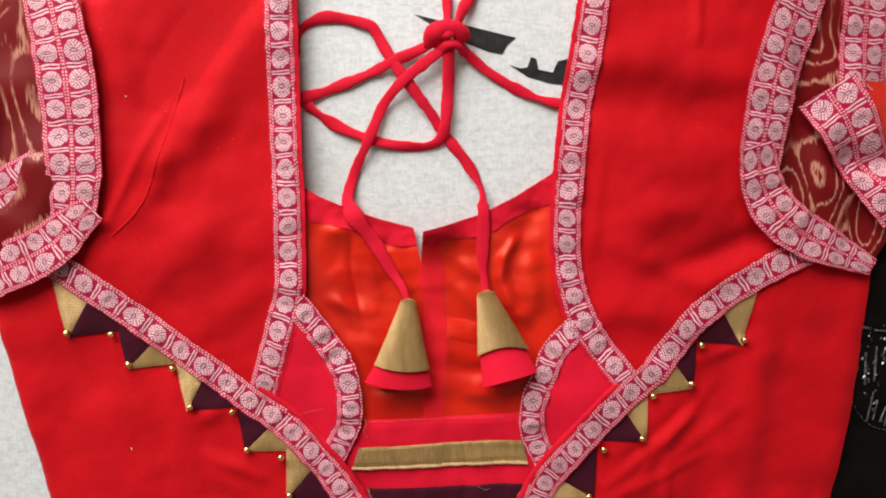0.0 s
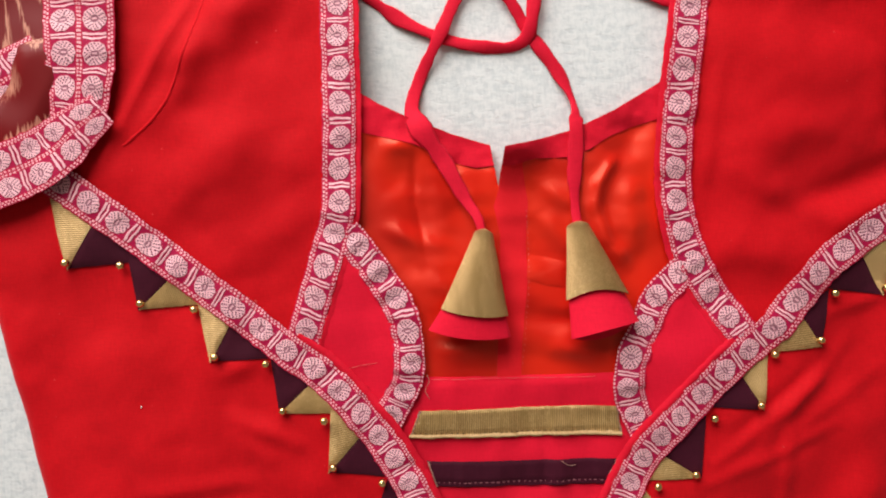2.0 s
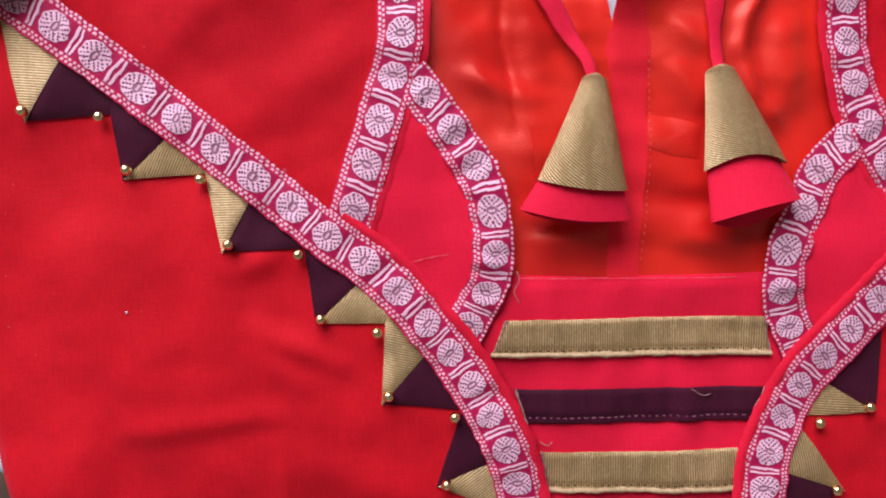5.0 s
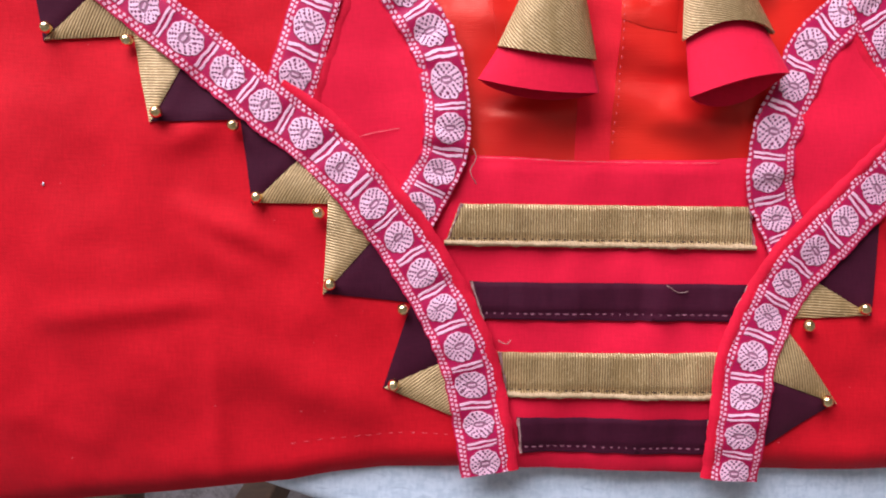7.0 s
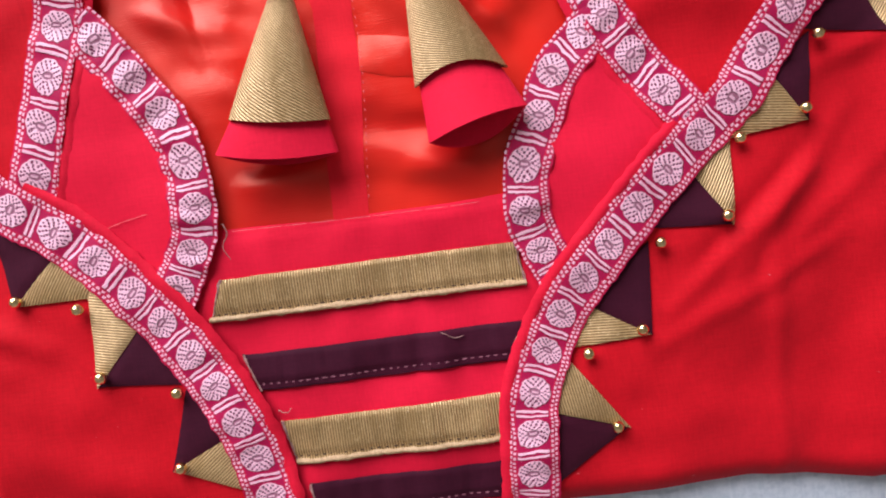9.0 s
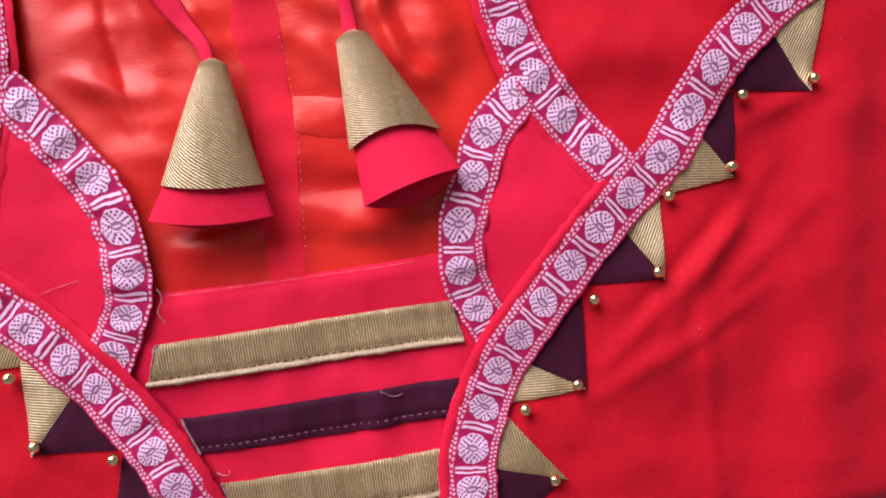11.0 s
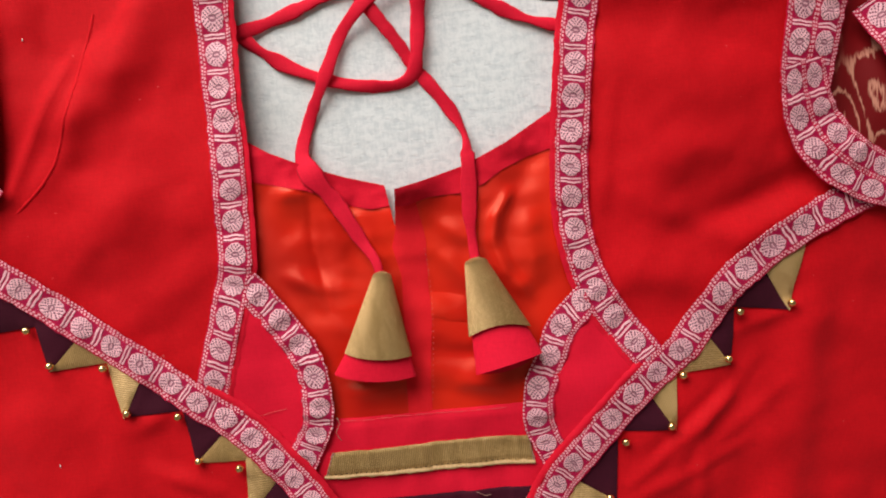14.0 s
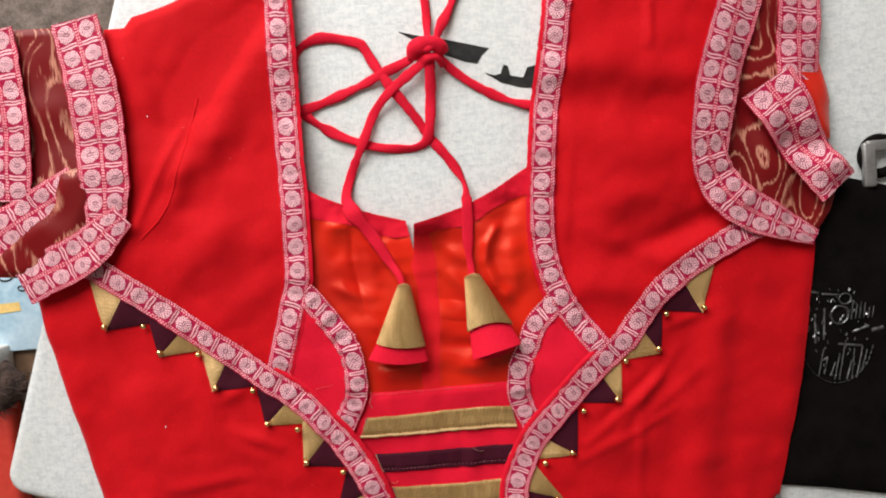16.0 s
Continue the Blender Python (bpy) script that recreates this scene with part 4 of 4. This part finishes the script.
def bar(x0, y0, x1, y1, w, z=-2.4):
    x0, x1, y0, y1 = 238 + (x0 - 236) * 0.78, 238 + (x1 - 236) * 0.78, -83 + (y0 + 85) * 0.85, -83 + (y1 + 85) * 0.85
    d = np.array((x1 - x0, y1 - y0), float)
    n = np.array((-d[1], d[0])) / np.linalg.norm(d) * w / 2
    a, b = np.array((x0, y0)), np.array((x1, y1))
    h0, h1 = bag_h(x0, y0) + z, bag_h(x1, y1) + z
    vs = [bm.verts.new((q[0] * MM, q[1] * MM, h * MM)) for q, h in ((a - n, h0 - 0.7), (a + n, h0 - 0.7), (b + n, h1 - 0.7), (b - n, h1 - 0.7), ((a + b) / 2 - d * 0.35, (h0 + h1) / 2), ((a + b) / 2 + d * 0.35, (h0 + h1) / 2))]
    bm.faces.new((vs[0], vs[3], vs[5], vs[4]))
    bm.faces.new((vs[1], vs[4], vs[5], vs[2]))
    bm.faces.new((vs[0], vs[4], vs[1]))
    bm.faces.new((vs[3], vs[2], vs[5]))


for k in range(9):
    x = 246 + 4.6 * k
    bar(x + rnd.uniform(-1, 1), -120 + rnd.uniform(-3, 4), x + 5 + rnd.uniform(-1, 1), -104 + rnd.uniform(-5, 8), 0.8)
for k in range(7):
    bar(272 + 3.4 * k, -76, 274 + 3.4 * k, -66 + rnd.uniform(-4, 3), 0.7)
for x0, y0, x1, y1, w in ((236, -51, 250, -54, 1.6), (252, -55, 268, -57, 1.2), (246, -70, 245, -92, 1.4), (254, -66, 252, -90, 1.2), (276, -86, 290, -82, 1.5), (292, -86, 302, -84, 2.4), (264, -94, 284, -97, 1.4), (241, -62, 242, -68, 1.6)):
    bar(x0, y0, x1, y1, w)
for k in range(16):
    a0, a1 = radians(22.5 * k), radians(22.5 * (k + 1))
    bar(266 + 7 * math.cos(a0), -72 + 7 * math.sin(a0), 266 + 7 * math.cos(a1), -72 + 7 * math.sin(a1), 1.0)
    bar(271 + 5 * math.cos(a0), -60 + 4 * math.sin(a0), 271 + 5 * math.cos(a1), -60 + 4 * math.sin(a1), 0.9)
# glints on the bag, put into the shape as small random silver slivers
for k in range(70):
    a, q = rnd.uniform(0, 6.28), math.sqrt(rnd.random())
    x, y, t = 263 + 27 * q * math.cos(a), -85 + 34 * q * math.sin(a), rnd.uniform(0.8, 2.3)
    n = rnd.uniform(0.8, 3.2)
    bar(x, y, x + n * math.cos(t), y + n * math.sin(t), rnd.uniform(0.5, 1.3))
for k in range(20):
    a0, a1 = radians(205 + 7 * k), radians(210 + 7 * k)
    bar(263 + 31 * math.cos(a0), -86 + 38 * math.sin(a0), 263 + 31 * math.cos(a1), -86 + 38 * math.sin(a1), 0.5)
bmesh.ops.recalc_face_normals(bm, faces=bm.faces)
o = part("emblem", bm, M_silver, bag, "silver thread emblem of bars and rings, with modelled glints", smooth=False)
o.matrix_parent_inverse = bag_inv
bm = bmesh.new()
for k in range(36):
    a = 2 * math.pi * k / 36
    for j in range(8):
        b = 2 * math.pi * j / 8
        r = 11 + 3.2 * math.cos(b)
        bm.verts.new(((293 + r * math.cos(a)) * MM, (27 + r * math.sin(a)) * MM, (BED + 3 + 2.4 * math.sin(b)) * MM))
bm.verts.ensure_lookup_table()
for k in range(36):
    for j in range(8):
        q = [bm.verts[(k % 36) * 8 + j], bm.verts[((k + 1) % 36) * 8 + j], bm.verts[((k + 1) % 36) * 8 + (j + 1) % 8], bm.verts[k * 8 + (j + 1) % 8]]
        bm.faces.new(q)
bmesh.ops.recalc_face_normals(bm, faces=bm.faces)
o = part("ring", bm, M_black, bag, "black strap ring")
o.matrix_parent_inverse = bag_inv
bm = bmesh.new()
box(bm, 0.281, 0.008, BED * MM + 0.003, 0.289, 0.036, BED * MM + 0.0075, 0.0015)
box(bm, 0.2835, 0.030, BED * MM + 0.002, 0.297, 0.037, BED * MM + 0.0072, 0.0015)
o = part("strap_tab", bm, M_steel, bag, "grey metal strap tab")
o.matrix_parent_inverse = bag_inv

# ---- low bench beside the table, with clutter on it ----
LOW = -0.120
bench = thing("bench", "brown wooden low bench beside the table", "bench", (-0.42, -0.15, FLOOR))
binv = Matrix.Translation((0.42, 0.15, -FLOOR))
bm = bmesh.new()
box(bm, -0.62, -0.42, LOW - 0.025, -0.20, 0.045, LOW, 0.004)
o = part("bench_top", bm, M_wood, bench)
o.matrix_parent_inverse = binv
for x, y in ((-0.60, -0.40), (-0.22, -0.40), (-0.22, 0.02), (-0.60, 0.02)):
    bm = bmesh.new()
    box(bm, x - 0.018, y - 0.018, FLOOR, x + 0.018, y + 0.018, LOW - 0.025, 0.003)
    o = part("leg", bm, M_wood, bench)
    o.matrix_parent_inverse = binv

mag = thing("magazine", "pale blue printed magazine with dark scrolls and a yellow strip", "magazine", (-0.36, -0.02, LOW))
minv = Matrix.Translation((0.36, 0.02, -LOW))
bm = bmesh.new()
box(bm, -0.50, -0.066, LOW, -0.25, 0.030, LOW + 0.005, 0.001)
o = part("cover", bm, M_blue, mag)
o.matrix_parent_inverse = minv
bm = bmesh.new()
slab(bm, [(-0.50, -0.043), (-0.325, -0.034), (-0.326, -0.027), (-0.50, -0.031)], LOW + 0.0045, LOW + 0.0055)
o = part("strip", bm, M_yellow, mag, "yellow printed strip", smooth=False)
o.matrix_parent_inverse = minv
bm = bmesh.new()
slab(bm, [(-0.50, 0.006), (-0.30, 0.008), (-0.30, 0.030), (-0.50, 0.030)], LOW + 0.0045, LOW + 0.0055)
o = part("strip", bm, plain("slate_blue_print", (0.08, 0.11, 0.15), (0.16, 0.20, 0.25), 30, 0.5), mag, "slate blue printed strip", smooth=False)
o.matrix_parent_inverse = minv
for x, y, r in ((-0.335, -0.006, 7), (-0.352, -0.010, 6), (-0.322, -0.016, 5)):
    o = cord("scroll", [((x * 1000) + r * (0.3 + 0.1 * k) * math.cos(0.9 * k), y * 1000 + 0.6 * r * (0.3 + 0.1 * k) * math.sin(0.9 * k), LOW * 1000 + 5.4) for k in range(9)], M_ink, mag, 0.7, 0.4, x, "dark printed scroll")
    o.matrix_parent_inverse = minv

bm = bmesh.new()
box(bm, -0.50, -0.082, LOW, -0.338, -0.060, LOW + 0.022, 0.002)
tagged(part("card_box", bm, M_white), "off-white flat cardboard box on the bench", "box")

rnd = random.Random(9)
bm = bmesh.new()
bmesh.ops.create_uvsphere(bm, u_segments=24, v_segments=14, radius=1.0, matrix=Matrix.Translation((-0.372, -0.090, LOW + 0.016)) @ Matrix.Diagonal((0.050, 0.026, 0.016, 1)))
for v in list(bm.verts):
    v.co += v.co.normalized() * 0.004 * noise.noise(v.co * 120)
for k in range(900):
    a, b = rnd.uniform(0, 6.28), rnd.uniform(0.05, 1.4)
    d = Vector((math.cos(a) * math.cos(b), math.sin(a) * math.cos(b), math.sin(b)))
    q = Vector((-0.372 + d.x * 0.049, -0.090 + d.y * 0.025, LOW + 0.016 + d.z * 0.015))
    e = q + Vector((d.x + rnd.uniform(-.7, .7), d.y + rnd.uniform(-.7, .7), d.z * 0.6)) * rnd.uniform(0.004, 0.010)
    w = Vector((rnd.uniform(-1, 1), rnd.uniform(-1, 1), 0)) * 0.0007
    bm.faces.new([bm.verts.new(q - w), bm.verts.new(q + w), bm.verts.new(e)])
tagged(part("duster", bm, M_brown), "dark brown furry duster lying on the bench", "duster")

bm = bmesh.new()
box(bm, -0.50, -0.30, LOW, -0.336, -0.104, LOW + 0.018, 0.005)
for v in bm.verts:
    v.co.z += 0.002 * noise.noise(v.co * 40)
tagged(part("packet", bm, M_redcard), "glossy red plastic packet on the bench", "packet")

# ---- a few specks of lint on the red cloth ----
for x, y in ((-163, 91), (-173, -104)):
    bm = bmesh.new()
    bmesh.ops.create_icosphere(bm, subdivisions=1, radius=0.0005, matrix=Matrix.Translation((x * MM, y * MM, (outer(x, y) + 0.9) * MM)) @ Matrix.Diagonal((0.7, 1.5, 0.5, 1)))
    tagged(part("lint", bm, M_white), "tiny white speck of lint on red cotton", "lint", group="specks of lint")
